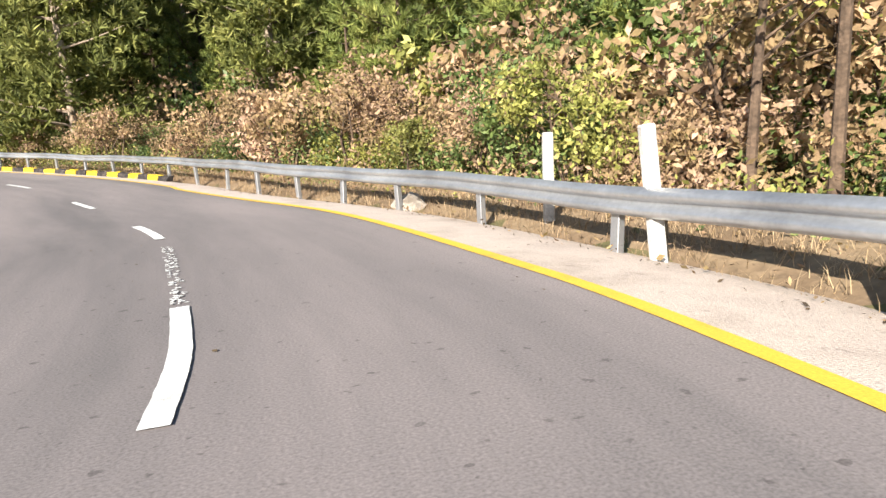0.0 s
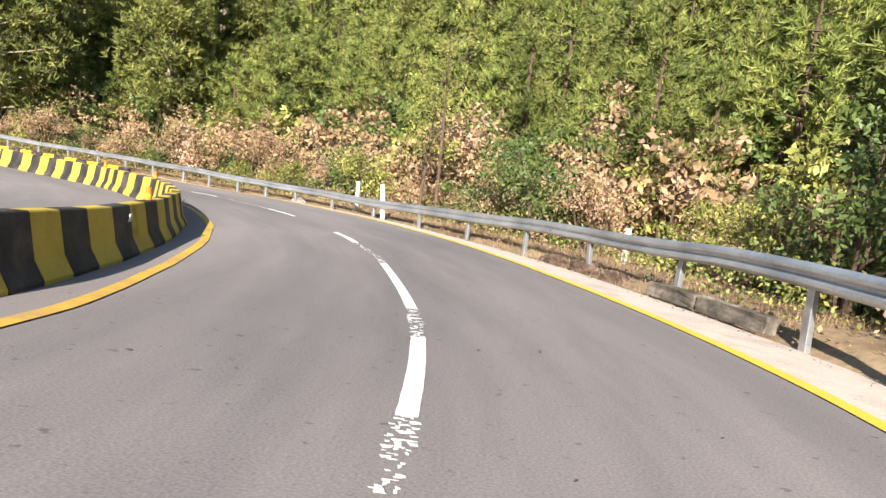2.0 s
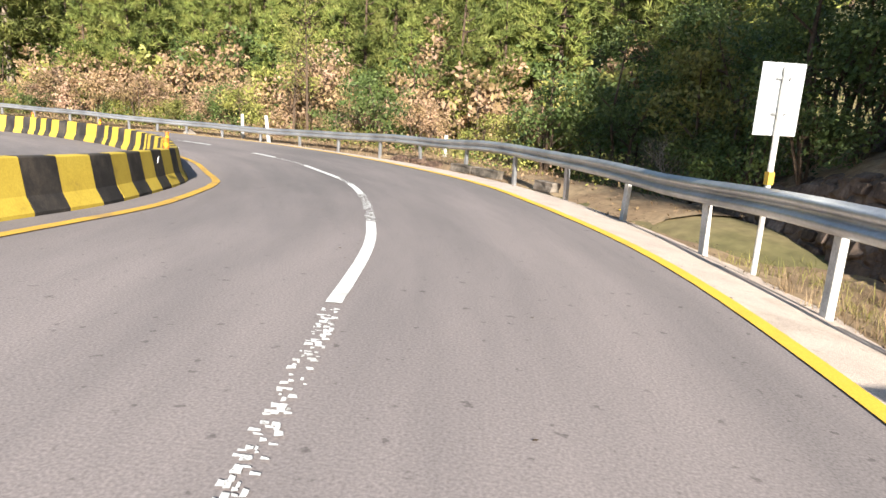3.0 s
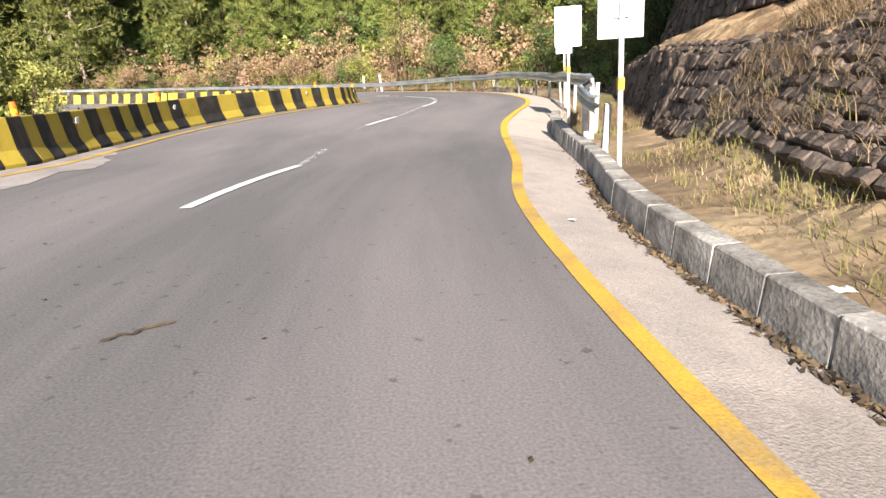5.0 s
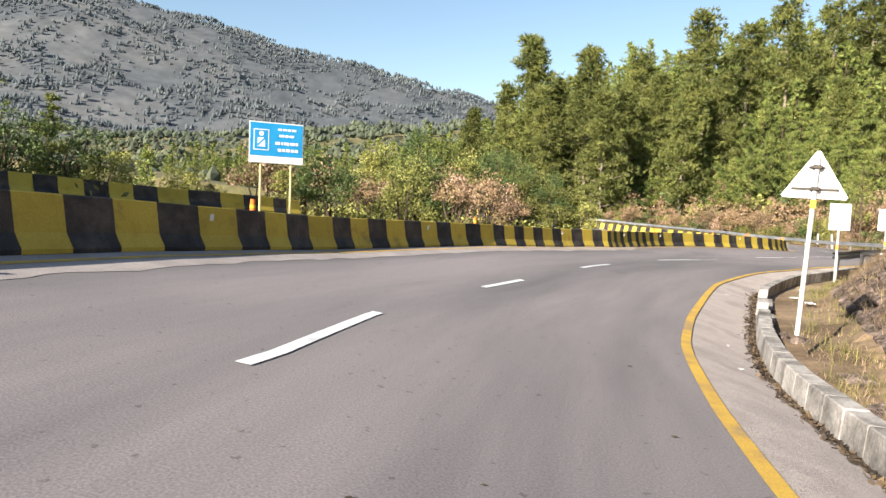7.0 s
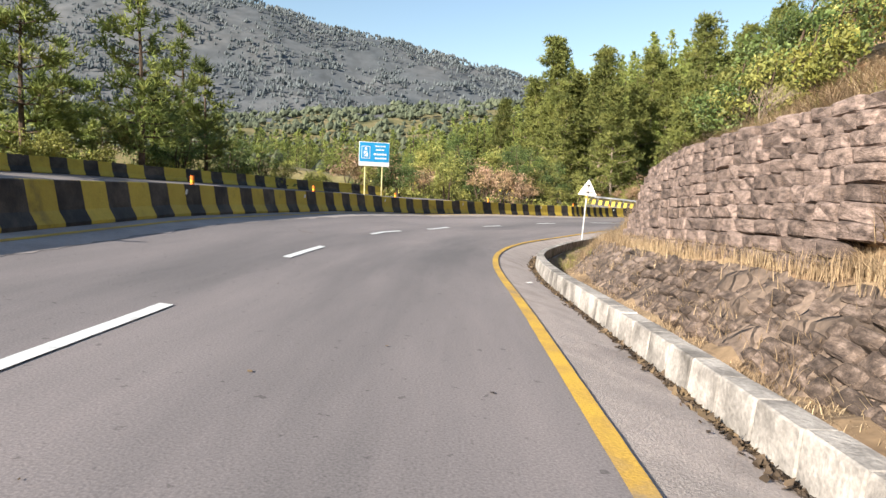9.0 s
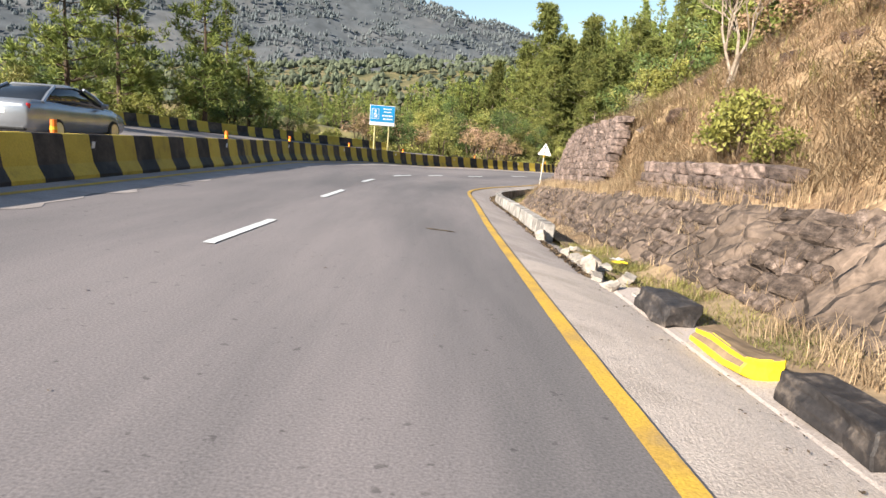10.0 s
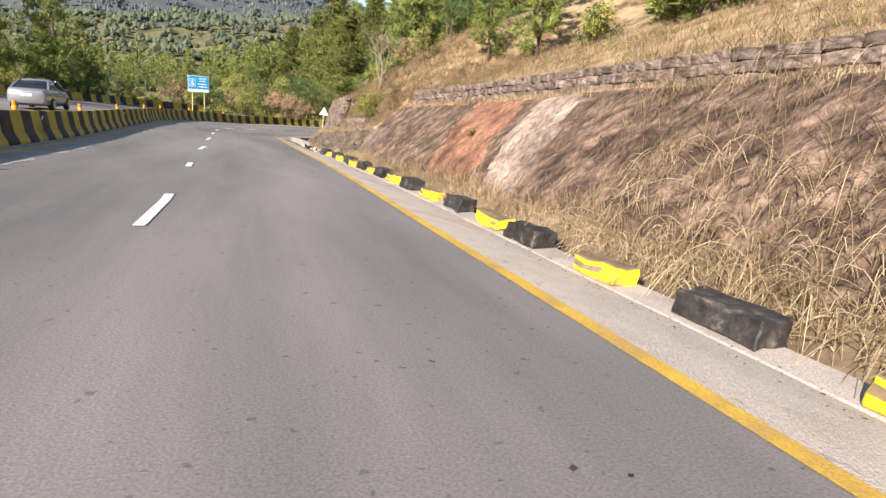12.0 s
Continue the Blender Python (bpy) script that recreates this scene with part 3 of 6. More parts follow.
# ---- guard rail round the outside of the bend ----
def guard_rail(u0, u1, l):
    rail = thing("guard_rail", "galvanised steel corrugated guard rail on steel posts", "guard rail")
    wave = [(a, 0.735 - (0.75 - b) * 0.8) for a, b in ((0.0, 0.42), (-0.03, 0.44), (-0.075, 0.47), (-0.08, 0.5), (-0.075, 0.53), (-0.02, 0.56), (-0.015, 0.585), (-0.02, 0.61), (-0.075, 0.64), (-0.08, 0.67), (-0.075, 0.7), (-0.03, 0.73), (0.0, 0.75))]
    part("beam", strip(u0, u1, lambda u: [(l(u) + a, b + lift(u) + 0.025 * math.sin(u * 0.9) * math.sin(u * 0.23)) for a, b in wave]), M["steel"], rail, smooth=True)
    posts = {}
    for k, u in enumerate([*np.arange(u0, 18, 2.53), 19.6, 21.6, 23.5, 25.6, 27.8, 30.1, u1]):
        pale = u > 13
        if pale not in posts:
            bm = bmesh.new()
            box(bm, 0.13, 0.09, 1.05, Matrix.Translation((0, 0, -0.42)), 0.008)
            ob = posts[pale] = part("post", bm, M["white_post" if pale else "steel"], rail, "whitewashed concrete post" if pale else "")
        else:
            ob = posts[pale].copy()
            scene.collection.objects.link(ob)
        ob.matrix_world = Matrix.Translation(at(u, l(u) + 0.06, lift(u))) @ Matrix.Rotation(head(u), 4, "Z") @ Matrix.Rotation(0.06 * math.sin(k * 2.3), 4, "X") @ Matrix.Diagonal((1, 1, broad(u), 1))
    return rail


def lift(u):
    """Where the guard rail's foot stands against the road's plane."""
    return np.interp(u, [-40, -20, -8, -3, 3, 8, 16, 19.6, 23.5, 38], [0.05, -0.05, -0.26, -0.22, -0.08, -0.04, -0.08, -0.02, 0.03, 0.0])


guard_rail(-46.08, 35.0, lambda u: np.interp(u, [-20, -8, -5, 0, 5, 9.6, 12, 14.7, 17.2, 19.6, 21.6, 23.5, 26, 30, 36], [1.34, 1.36, 1.28, 1.45, 1.7, 1.54, 1.34, 1.17, 1.03, 0.92, 1.1, 1.55, 1.6, 1.3, 1.22]))

# ---- trees ----
rng = np.random.default_rng(7)


def unit(n):
    v = rng.normal(size=(n, 3))
    return v / np.linalg.norm(v, axis=1)[:, None]


def leaf_mesh(centres, size, aspect=0.5, up=0.3):
    """One small bent leaf (two triangles) at each centre."""
    n = len(centres)
    a = unit(n) + np.array([0, 0, up])
    a /= np.linalg.norm(a, axis=1)[:, None]
    b = np.cross(a, unit(n))
    b /= np.linalg.norm(b, axis=1)[:, None] + 1e-9
    s = size * rng.uniform(0.6, 1.4, n)[:, None]
    v = np.stack([centres - a * s, centres + b * s * aspect, centres + a * s, centres - b * s * aspect], 1).reshape(-1, 3)
    i = np.arange(n) * 4
    f = np.stack([i, i + 1, i + 2, i + 3], 1)
    return v, f


def tuft_mesh(centres, dirs, length, n=9, wide=0.035):
    """Bundles of needles: thin triangles spreading from each centre about a direction."""
    k = len(centres)
    d = np.repeat(dirs, n, 0) * 0.8 + unit(k * n) * 0.75
    d /= np.linalg.norm(d, axis=1)[:, None]
    c = np.repeat(centres, n, 0)
    s = np.cross(d, unit(k * n))
    s /= np.linalg.norm(s, axis=1)[:, None] + 1e-9
    L = length * rng.uniform(0.6, 1.2, (k * n, 1))
    v = np.stack([c - s * wide, c + s * wide, c + d * L], 1).reshape(-1, 3)
    f = np.arange(k * n * 3).reshape(-1, 3)
    return v, f


def pine(h, spread, tufts, label, bare=0.25, name="pine_tree", needles=10, length=0.52, wide=0.038, sides=4):
    """A pine about h metres high with whorls of drooping then rising limbs."""
    tree = thing(name, label, "tree")
    bm = bmesh.new()
    r = h * 0.014 + 0.03
    path = [Vector((0.02 * h * math.sin(3 * t), 0.02 * h * math.sin(2 * t + 1), h * t)) for t in np.linspace(-0.03, 0.97, 7)]
    tube(bm, path, list(np.linspace(r, 0.02, 7)), 7)
    cen, dr = [], []
    whorls = max(7, int(h * 1.4))
    for w in range(whorls):
        t = bare + (1 - bare) * (w + 0.5 * rng.random()) / whorls
        reach = spread * (1 - t) ** 0.75 * (0.75 + 0.5 * rng.random()) * (0.55 + 0.45 * min(1, (t - bare) * 8)) + 0.15
        for b in range(rng.integers(3, 6)):
            az = rng.uniform(0, math.tau)
            d = np.array([math.cos(az), math.sin(az), rng.uniform(0.05, 0.55)])
            root = np.array([0, 0, h * t])
            reach_b = reach * rng.uniform(0.6, 1.15)
            tip = root + d * reach_b
            tube(bm, [Vector(root), Vector((root + tip) / 2 - [0, 0, 0.04 * reach_b]), Vector(tip)], [r * 0.3 * (1 - t) + 0.012, r * 0.2 * (1 - t) + 0.01, 0.006], sides)
            k = max(2, int(tufts * reach_b / (whorls * 4 * spread * 0.5)))
            for q in rng.uniform(0.3, 1.05, k):
                cen.append(root + d * reach_b * q + rng.normal(0, 0.1 + 0.06 * reach_b, 3))
                dr.append(d / np.linalg.norm(d) * 0.6 + np.array([0, 0, 0.5]))
    for q in range(8):
        cen.append(np.array([0, 0, h * (0.93 + 0.07 * q / 8)]) + rng.normal(0, 0.08, 3))
        dr.append(np.array([0, 0, 1.0]))
    part("trunk", bm, M["bark"], tree)
    v, f = tuft_mesh(np.array(cen), np.array(dr), length, needles, wide)
    part("crown", (v.tolist(), [], f.tolist()), M["pine"], tree)
    return tree


def broadleaf(h, spread, leaves, material, label, name="tree", size=0.11, stems=3, low=0.15, density=1.0, bark="bark", category="tree"):
    """A many-stemmed bush or broadleaved tree: leaves in uneven clumps round the ends of its limbs."""
    tree = thing(name, label, category)
    bm = bmesh.new()
    ends = []
    for s in range(stems):
        az = rng.uniform(0, math.tau)
        lean = rng.uniform(0.1, 0.5) * spread
        top = Vector((math.cos(az) * lean, math.sin(az) * lean, h * rng.uniform(0.6, 0.9)))
        mid = top * 0.5 + Vector((rng.normal(0, 0.06) * h, rng.normal(0, 0.06) * h, 0))
        r = 0.012 * h + 0.01
        tube(bm, [Vector((0.1 * math.cos(az), 0.1 * math.sin(az), -0.2)), mid, top], [r, r * 0.6, r * 0.25], 6)
        for b in range(max(3, int(7 / stems) + 2)):
            t = rng.uniform(low + 0.05, 1.0)
            root = mid * (t / 0.5) if t < 0.5 else mid.lerp(top, (t - 0.5) / 0.5)
            a2 = rng.uniform(0, math.tau)
            reach = spread * rng.uniform(0.35, 0.75) * (1.15 - 0.5 * t)
            tip = root + Vector((math.cos(a2) * reach, math.sin(a2) * reach, rng.uniform(0.0, 0.35) * h * (1.1 - t)))
            tube(bm, [root, root.lerp(tip, 0.5) + Vector((0, 0, 0.05)), tip], [r * 0.4, r * 0.25, 0.006], 4)
            ends += [np.array(tip), np.array(root.lerp(tip, 0.6))]
        ends.append(np.array(top))
    part("trunk", bm, M[bark], tree)
    per = max(6, int(leaves / len(ends)))
    cen = []
    for e in ends:
        rad = spread * rng.uniform(0.16, 0.34)
        p = unit(per) * (rng.random((per, 1)) ** 0.5) * rad * np.array([1.1, 1.1, 0.8])
        q = e + p
        cen.append(q[q[:, 2] > 0.05])
    cen = np.concatenate(cen)
    v, f = leaf_mesh(cen, size)
    part("crown", (v.tolist(), [], f.tolist()), material, tree)
    return tree


def plant(tree, x, y, s=1.0, turn=None, sink=0.05):
    z = float(terrain(x, y)[0])
    m = Matrix.Translation((x, y, z - sink)) @ Matrix.Rotation(rng.uniform(0, math.tau) if turn is None else turn, 4, "Z")
    if "planted" not in PLANTED.setdefault(tree.name, {}):
        PLANTED[tree.name]["planted"] = True
        tree.matrix_world = m @ Matrix.Scale(s, 4)
        return tree
    ob = copy_thing(tree, m)
    ob.scale = (s, s, s)
    return ob


PLANTED = {}
PINES = [pine(h, sp, n, "green chir pine on the wooded slope", bare) for h, sp, n, bare in ((9, 2.4, 520, 0.1), (11, 2.6, 560, 0.16), (7, 2.2, 420, 0.06))]
BUSHES = [broadleaf(h, sp, n, M[m], "leafy green shrub on the slope", "shrub", 0.06, 4, category="shrub") for h, sp, n, m in ((2.6, 1.6, 2100, "leaf_green"), (3.6, 2.0, 2900, "leaf_dark"), (1.8, 1.3, 1600, "leaf_lime"))]
BROWNS = [broadleaf(h, sp, n, M["leaf_brown"], "withered brown-leaved shrub on the slope", "shrub", 0.06, 5, category="shrub") for h, sp, n in ((3.4, 1.8, 2600), (2.4, 1.5, 1900))]
BIG = [broadleaf(h, sp, n, M[m], "tall broadleaved tree beside the guard rail", "broadleaf_tree", 0.065, 2, 0.3) for h, sp, n, m in ((8.5, 3.4, 7500, "leaf_dark"), (7, 3.0, 6000, "leaf_dark"), (5.5, 2.6, 4800, "leaf_green"))]


def lat_of(x, y):
    i = int(np.argmin((LINE[:, 0] - x) ** 2 + (LINE[:, 1] - y) ** 2))
    dx, dy = x - LINE[i, 0], y - LINE[i, 1]
    d = math.hypot(dx, dy)
    return U[i], d if dx * RIGHT[i, 0] + dy * RIGHT[i, 1] >= 0 else -d


def scatter(kinds, n, x0, x1, y0, y1, ok, gap, s0=0.8, s1=1.25):
    done, tries = [], 0
    while len(done) < n and tries < n * 25:
        tries += 1
        x, y = rng.uniform(x0, x1), rng.uniform(y0, y1)
        u, l = lat_of(x, y)
        if not ok(u, l, x, y) or any((x - a) ** 2 + (y - b) ** 2 < gap * gap for a, b in done):
            continue
        done.append((x, y))
        plant(kinds[int(rng.integers(len(kinds)))], x, y, rng.uniform(s0, s1))


def woods(kinds, n, x0, x1, y0, y1, ok, gap, s0, s1, label):
    """Farther trees, joined into one mass: the same crowns and trunks, set down many times."""
    arrays = {}
    for k in kinds:
        arrays[k.name] = []
        for o in k.children:
            me = o.data
            v = np.empty(len(me.vertices) * 3)
            me.vertices.foreach_get("co", v)
            li = np.empty(len(me.loops), int)
            me.loops.foreach_get("vertex_index", li)
            ls = np.empty(len(me.polygons), int)
            me.polygons.foreach_get("loop_total", ls)
            arrays[k.name].append((v.reshape(-1, 3), li, ls, me.materials[0]))
    mats, V, L, S, MI, base, done, tries = [], [], [], [], [], 0, [], 0
    while len(done) < n and tries < n * 25:
        tries += 1
        x, y = rng.uniform(x0, x1), rng.uniform(y0, y1)
        u, l = lat_of(x, y)
        if not ok(u, l, x, y) or any((x - a) ** 2 + (y - b) ** 2 < gap * gap for a, b in done):
            continue
        done.append((x, y))
        k = kinds[int(rng.integers(len(kinds)))]
        s, th, z = rng.uniform(s0, s1), rng.uniform(0, math.tau), float(terrain(x, y)[0]) - 0.1
        c, q = math.cos(th), math.sin(th)
        rot = np.array([[c, -q, 0], [q, c, 0], [0, 0, 1]]) * s
        for v, li, ls, m in arrays[k.name]:
            if m not in mats:
                mats.append(m)
            V.append(v @ rot.T + [x, y, z])
            L.append(li + base)
            S.append(ls)
            MI.append(np.full(len(ls), mats.index(m)))
            base += len(v)
    V, L, S, MI = np.concatenate(V), np.concatenate(L), np.concatenate(S), np.concatenate(MI)
    me = bpy.data.meshes.new("woods")
    me.vertices.add(len(V))
    me.vertices.foreach_set("co", V.ravel())
    me.loops.add(len(L))
    me.loops.foreach_set("vertex_index", L)
    me.polygons.add(len(S))
    me.polygons.foreach_set("loop_start", np.r_[0, np.cumsum(S)[:-1]])
    me.polygons.foreach_set("loop_total", S)
    for m in mats:
        me.materials.append(m)
    me.polygons.foreach_set("material_index", MI)
    me.update(calc_edges=True)
    tagged(new("woods", me), label, "forest", kind="stuff")


THINNER = [broadleaf(h, sp, 620, M[m], "shrub", "thin_shrub", 0.12, 3, category="shrub") for h, sp, m in ((2.6, 1.6, "leaf_green"), (3.4, 1.9, "leaf_dark"), (3.2, 1.8, "leaf_brown"))]
THIN = [pine(h, sp, n, "pine", bare, "thin_pine", 5, 0.64, 0.1, 3) for h, sp, n, bare in ((10, 2.7, 200, 0.08), (12, 2.9, 215, 0.12), (14, 3.2, 210, 0.3))]
# the wooded hill behind the bend: shrubs in front, pines above
for x, y, k, s in ((7.0, -10.8, 1, 0.8), (11.8, -10, 0, 1.0), (5.6, -14.4, 2, 1.0), (9.5, -14.5, 0, 0.95)):
    plant(BIG[k], x, y, s)
for x, y, kind, s in ((6.0, 12.0, BROWNS[0], 2.15), (4.4, 13.4, BROWNS[1], 1.7), (8.2, 12.6, BROWNS[0], 1.5), (1.2, 17.5, BROWNS[0], 1.3), (-2.6, 19.5, BROWNS[0], 1.35), (-5.0, 21.5, BROWNS[1], 1.5), (10.5, 11.5, BUSHES[1], 1.3), (12.2, 5.2, PINES[1], 0.9), (9.0, 6.0, BUSHES[2], 1.2)):
    plant(kind, x, y, s)
# broadleaved trees inside the bend, beyond the second carriageway
for x, y, k, s in ((-20.5, -2.5, 2, 1.10), (-22.3, -4.6, 1, 0.92), (-24.3, -5.4, 2, 1.16), (-26.4, -7.5, 1, 0.98), (-28.6, -9, 2, 1.28), (-31, -12.5, 1, 1.04), (-23, 0.5, 2, 1.28), (-25.5, -2, 1, 1.04), (-29, -4, 0, 0.98), (-33, -15.5, 2, 1.22)):
    plant(BIG[k], x, y, s)
scatter(BUSHES + BUSHES[:2] + BROWNS + BROWNS[:1], 105, -44, 24, -12, 56, lambda u, l, x, y: u < 8 and 4.2 < l < 9, 1.45, 0.8, 1.3)
woods(THINNER, 150, -44, 30, -12, 60, lambda u, l, x, y: u < 8 and 9 < l < 20, 1.5, 1.0, 1.7, "green and withered shrubs among the pines")
scatter(PINES[:3], 170, -50, 45, -6, 60, lambda u, l, x, y: u < 9 and 13 < l < 38, 2.2, 0.75, 1.2)
woods(THIN[:2], 520, -75, 75, 10, 120, lambda u, l, x, y: u < 12 and 34 < l < 80, 2.2, 0.9, 1.4, "dense pine wood on the hill above the bend")
woods(THIN[1:], 170, -85, 85, 30, 170, lambda u, l, x, y: 70 < l < 130 and y > 20, 4.0, 1.1, 1.6, "tall pines along the hilltop")
# inside the bend and left of the second carriageway
scatter(BUSHES[:2] + BROWNS[:1], 40, -60, -14, -40, 16, lambda u, l, x, y: u < 40 and -32 < l < -width(u) - 14, 2.0, 1.0, 1.6)
scatter(PINES[:3], 26, -75, -24, -125, -20, lambda u, l, x, y: u > 44 and -42 < l < -width(u) - 17, 3.4, 0.5, 0.85)
for x, y, k, s in ((-36.5, -48, 1, 1.0), (-41, -40, 1, 1.0), (-37, -42.5, 2, 1.05), (-39, -52, 0, 1.1), (-36, -58, 1, 0.9), (-43, -47, 0, 0.95), (-35, -66, 0, 0.8)):
    plant(PINES[k], x, y, s)
scatter(BUSHES, 45, -75, -22, -125, -20, lambda u, l, x, y: u > 25 and -34 < l < -width(u) - 14.6, 1.6, 0.5, 1.0)
scatter(BUSHES + BUSHES[2:], 26, -60, -28, -75, -25, lambda u, l, x, y: 44 < u < 78 and -width(u) - 18 < l < -width(u) - 14.4, 1.3, 0.9, 1.3)
woods(THIN[:2], 160, -170, -40, -150, 20, lambda u, l, x, y: -130 < l < -46 and u > 20, 4.0, 0.8, 1.2, "pines sloping down to the valley")
woods(THIN[:2], 160, -150, -58, 20, 130, lambda u, l, x, y: l > 8, 3.2, 0.7, 1.1, "pine wood on the slope beyond the bend")
# hillside right of the straight
scatter(BUSHES, 55, -10, 40, -118, -15, lambda u, l, x, y: u > 50 and 6.5 < l < 20, 1.9, 0.5, 1.0)
scatter(PINES[2:3] + PINES[:1], 40, -10, 50, -125, -15, lambda u, l, x, y: u > 26 and 10 < l < 40, 3.2, 0.6, 1.0)
for k in THIN + THINNER:
    for o in [*k.children, k]:
        bpy.data.objects.remove(o)

# ---- cut bank, walls and kerbs right of the road ----
BANKS = {13: [(1.5, -0.2), (2.4, -0.35), (3.2, -0.3), (4.0, 0.1), (5.0, 0.5), (6.0, 0.9), (8, 1.6), (11, 2.6), (16, 4)],
         17: [(1.5, -0.25), (2.2, -0.35), (2.8, -0.3), (3.0, 0.7), (3.4, 0.95), (4.0, 1.1), (4.8, 3.4), (8, 4.6), (16, 7)],
         22: [(1.5, -0.25), (2.0, -0.3), (2.5, -0.25), (2.8, 1.1), (3.1, 1.3), (3.6, 1.5), (4.3, 5.2), (8, 6.6), (16, 9)],
         31: [(1.5, -0.2), (2.0, -0.2), (2.7, -0.1), (3.4, 1.1), (4.0, 1.6), (4.7, 1.9), (5.5, 5.6), (8.6, 8.4), (16, 11)],
         37: [(1.4, -0.15), (2.1, -0.1), (2.7, 0.2), (3.8, 1.4), (4.4, 1.75), (5.5, 2.2), (6.5, 5.6), (9, 8.8), (16, 11.5)],
         44: [(1.4, -0.15), (2.2, -0.08), (2.5, 0.05), (3.95, 1.25), (4.5, 1.65), (5.8, 2.2), (7.4, 5.2), (9.2, 8.2), (16, 10.5)],
         50: [(1.4, -0.2), (1.9, -0.08), (2.5, 0.0), (3.5, 0.6), (4.1, 1.05), (5.1, 1.8), (6.7, 3.3), (9.2, 6.3), (16, 9)],
         58: [(1.4, -0.35), (1.8, -0.3), (2.1, -0.2), (2.8, 0.5), (3.3, 0.62), (3.9, 1.5), (5, 2.7), (9, 5), (16, 8)],
         61.5: [(1.4, -0.4), (1.8, -0.35), (2.1, -0.25), (2.8, 0.52), (3.5, 0.62), (4.1, 2.5), (5, 2.85), (9, 5), (16, 8)],
         70.5: [(1.4, -0.4), (1.8, -0.35), (2.1, -0.25), (2.8, 0.55), (3.5, 0.62), (4.1, 2.4), (5, 3.0), (9, 5.6), (16, 8.6)],
         72: [(1.4, -0.4), (1.8, -0.35), (2.1, -0.25), (2.8, 0.58), (3.3, 0.7), (4.1, 1.7), (5.2, 3.3), (9, 6), (16, 9)],
         79: [(1.4, -0.35), (1.8, -0.28), (2.2, -0.15), (3.0, 0.78), (3.5, 0.9), (4.2, 1.6), (5.4, 3.0), (9, 5.4), (16, 8.6)],
         83: [(1.45, -0.25), (1.9, -0.2), (2.4, -0.1), (3.3, 1.0), (4.1, 1.8), (4.6, 1.95), (5.3, 2.5), (9, 4.0), (16, 7.2)],
         98: [(1.45, -0.25), (1.9, -0.2), (2.5, -0.05), (3.4, 1.15), (4.2, 1.95), (4.8, 2.05), (5.4, 2.6), (9, 4.2), (16, 7.2)],
         112: [(1.45, -0.25), (1.9, -0.2), (2.5, 0.0), (3.4, 1.2), (4.3, 2.05), (4.9, 2.15), (5.5, 2.7), (9, 4.4), (16, 7.4)]}


def bank_profile(u):
    ks = sorted(BANKS)
    if u < 84:
        return [(shoulder(u) + 0.3, -0.2)] + bank_rows(u, ks)[1:]
    return bank_rows(u, ks)


def bank_rows(u, ks):
    return [(np.interp(u, ks, [BANKS[k][j][0] for k in ks]), np.interp(u, ks, [BANKS[k][j][1] for k in ks])) for j in range(9)]


def bank_at(u, j, dz=0.0):
    """A point on the bank's profile, j counted along its nine corners, fractions between them."""
    p = bank_profile(u)
    i = min(int(j), 7)
    q = j - i
    return at(u, p[i][0] * (1 - q) + p[i + 1][0] * q, p[i][1] * (1 - q) + p[i + 1][1] * q + dz)


BED = Vector((0.33, -0.94, 0.9)).normalized()


def build_bank(u0=13, u1=112):
    cols = [i + k / n for i, n in enumerate((2, 2, 9, 5, 4, 5, 6, 5)) for k in range(n)] + [8]
    us = np.arange(u0, u1 + 0.01, 0.2)
    verts, faces, mats = [], [], []
    for u in us:
        for j in cols:
            p = bank_at(u, j)
            rough = (0.05 if u < 81 else 0.035) + (0.12 if u < 81 else 0.07) * (1 if 2 <= j < 3.2 or 5 <= j < 6 else 0.45) * (j > 1)
            q = p - BED * p.dot(BED) * 0.8 if u > 82 else p
            n = noise.noise_vector(q * 1.1) * rough + noise.noise_vector(p * 3.3) * rough * 0.6 + noise.noise_vector(q * 7) * rough * 0.35
            verts.append(p + n * (0 if j == 8 else 1))
    k = len(cols)
    for i in range(len(us) - 1):
        for c in range(k - 1):
            a = i * k + c
            faces.append((a, a + 1, a + k + 1, a + k))
            j, u = cols[c], us[i]
            if j < 2:
                m = 0
            elif j < 3:
                m = 1 if u < 84 else 2
            elif 5 <= j < 6 and (u < 40 or 60 < u < 71):
                m = 1
            elif j < 4 and u >= 82:
                m = 2
            else:
                m = 3
            if m == 2 and 91.0 < u + 0.35 * (j - 2) < 94.2:
                m = 4
            if m == 2 and 94.9 < u + 0.35 * (j - 2) < 96.6:
                m = 5
            mats.append(m)
    ob = part("cut_bank", (verts, [], faces), [M["soil"], M["pitching"], M["rock"], M["grass_ground"], M["red_earth"], M["pale_rock"]], smooth=False)
    ob.data.polygons.foreach_set("material_index", mats)
    ob.data.update()
    return tagged(ob, "rocky cut bank with stone pitching and dry grass", "bank", kind="structure")


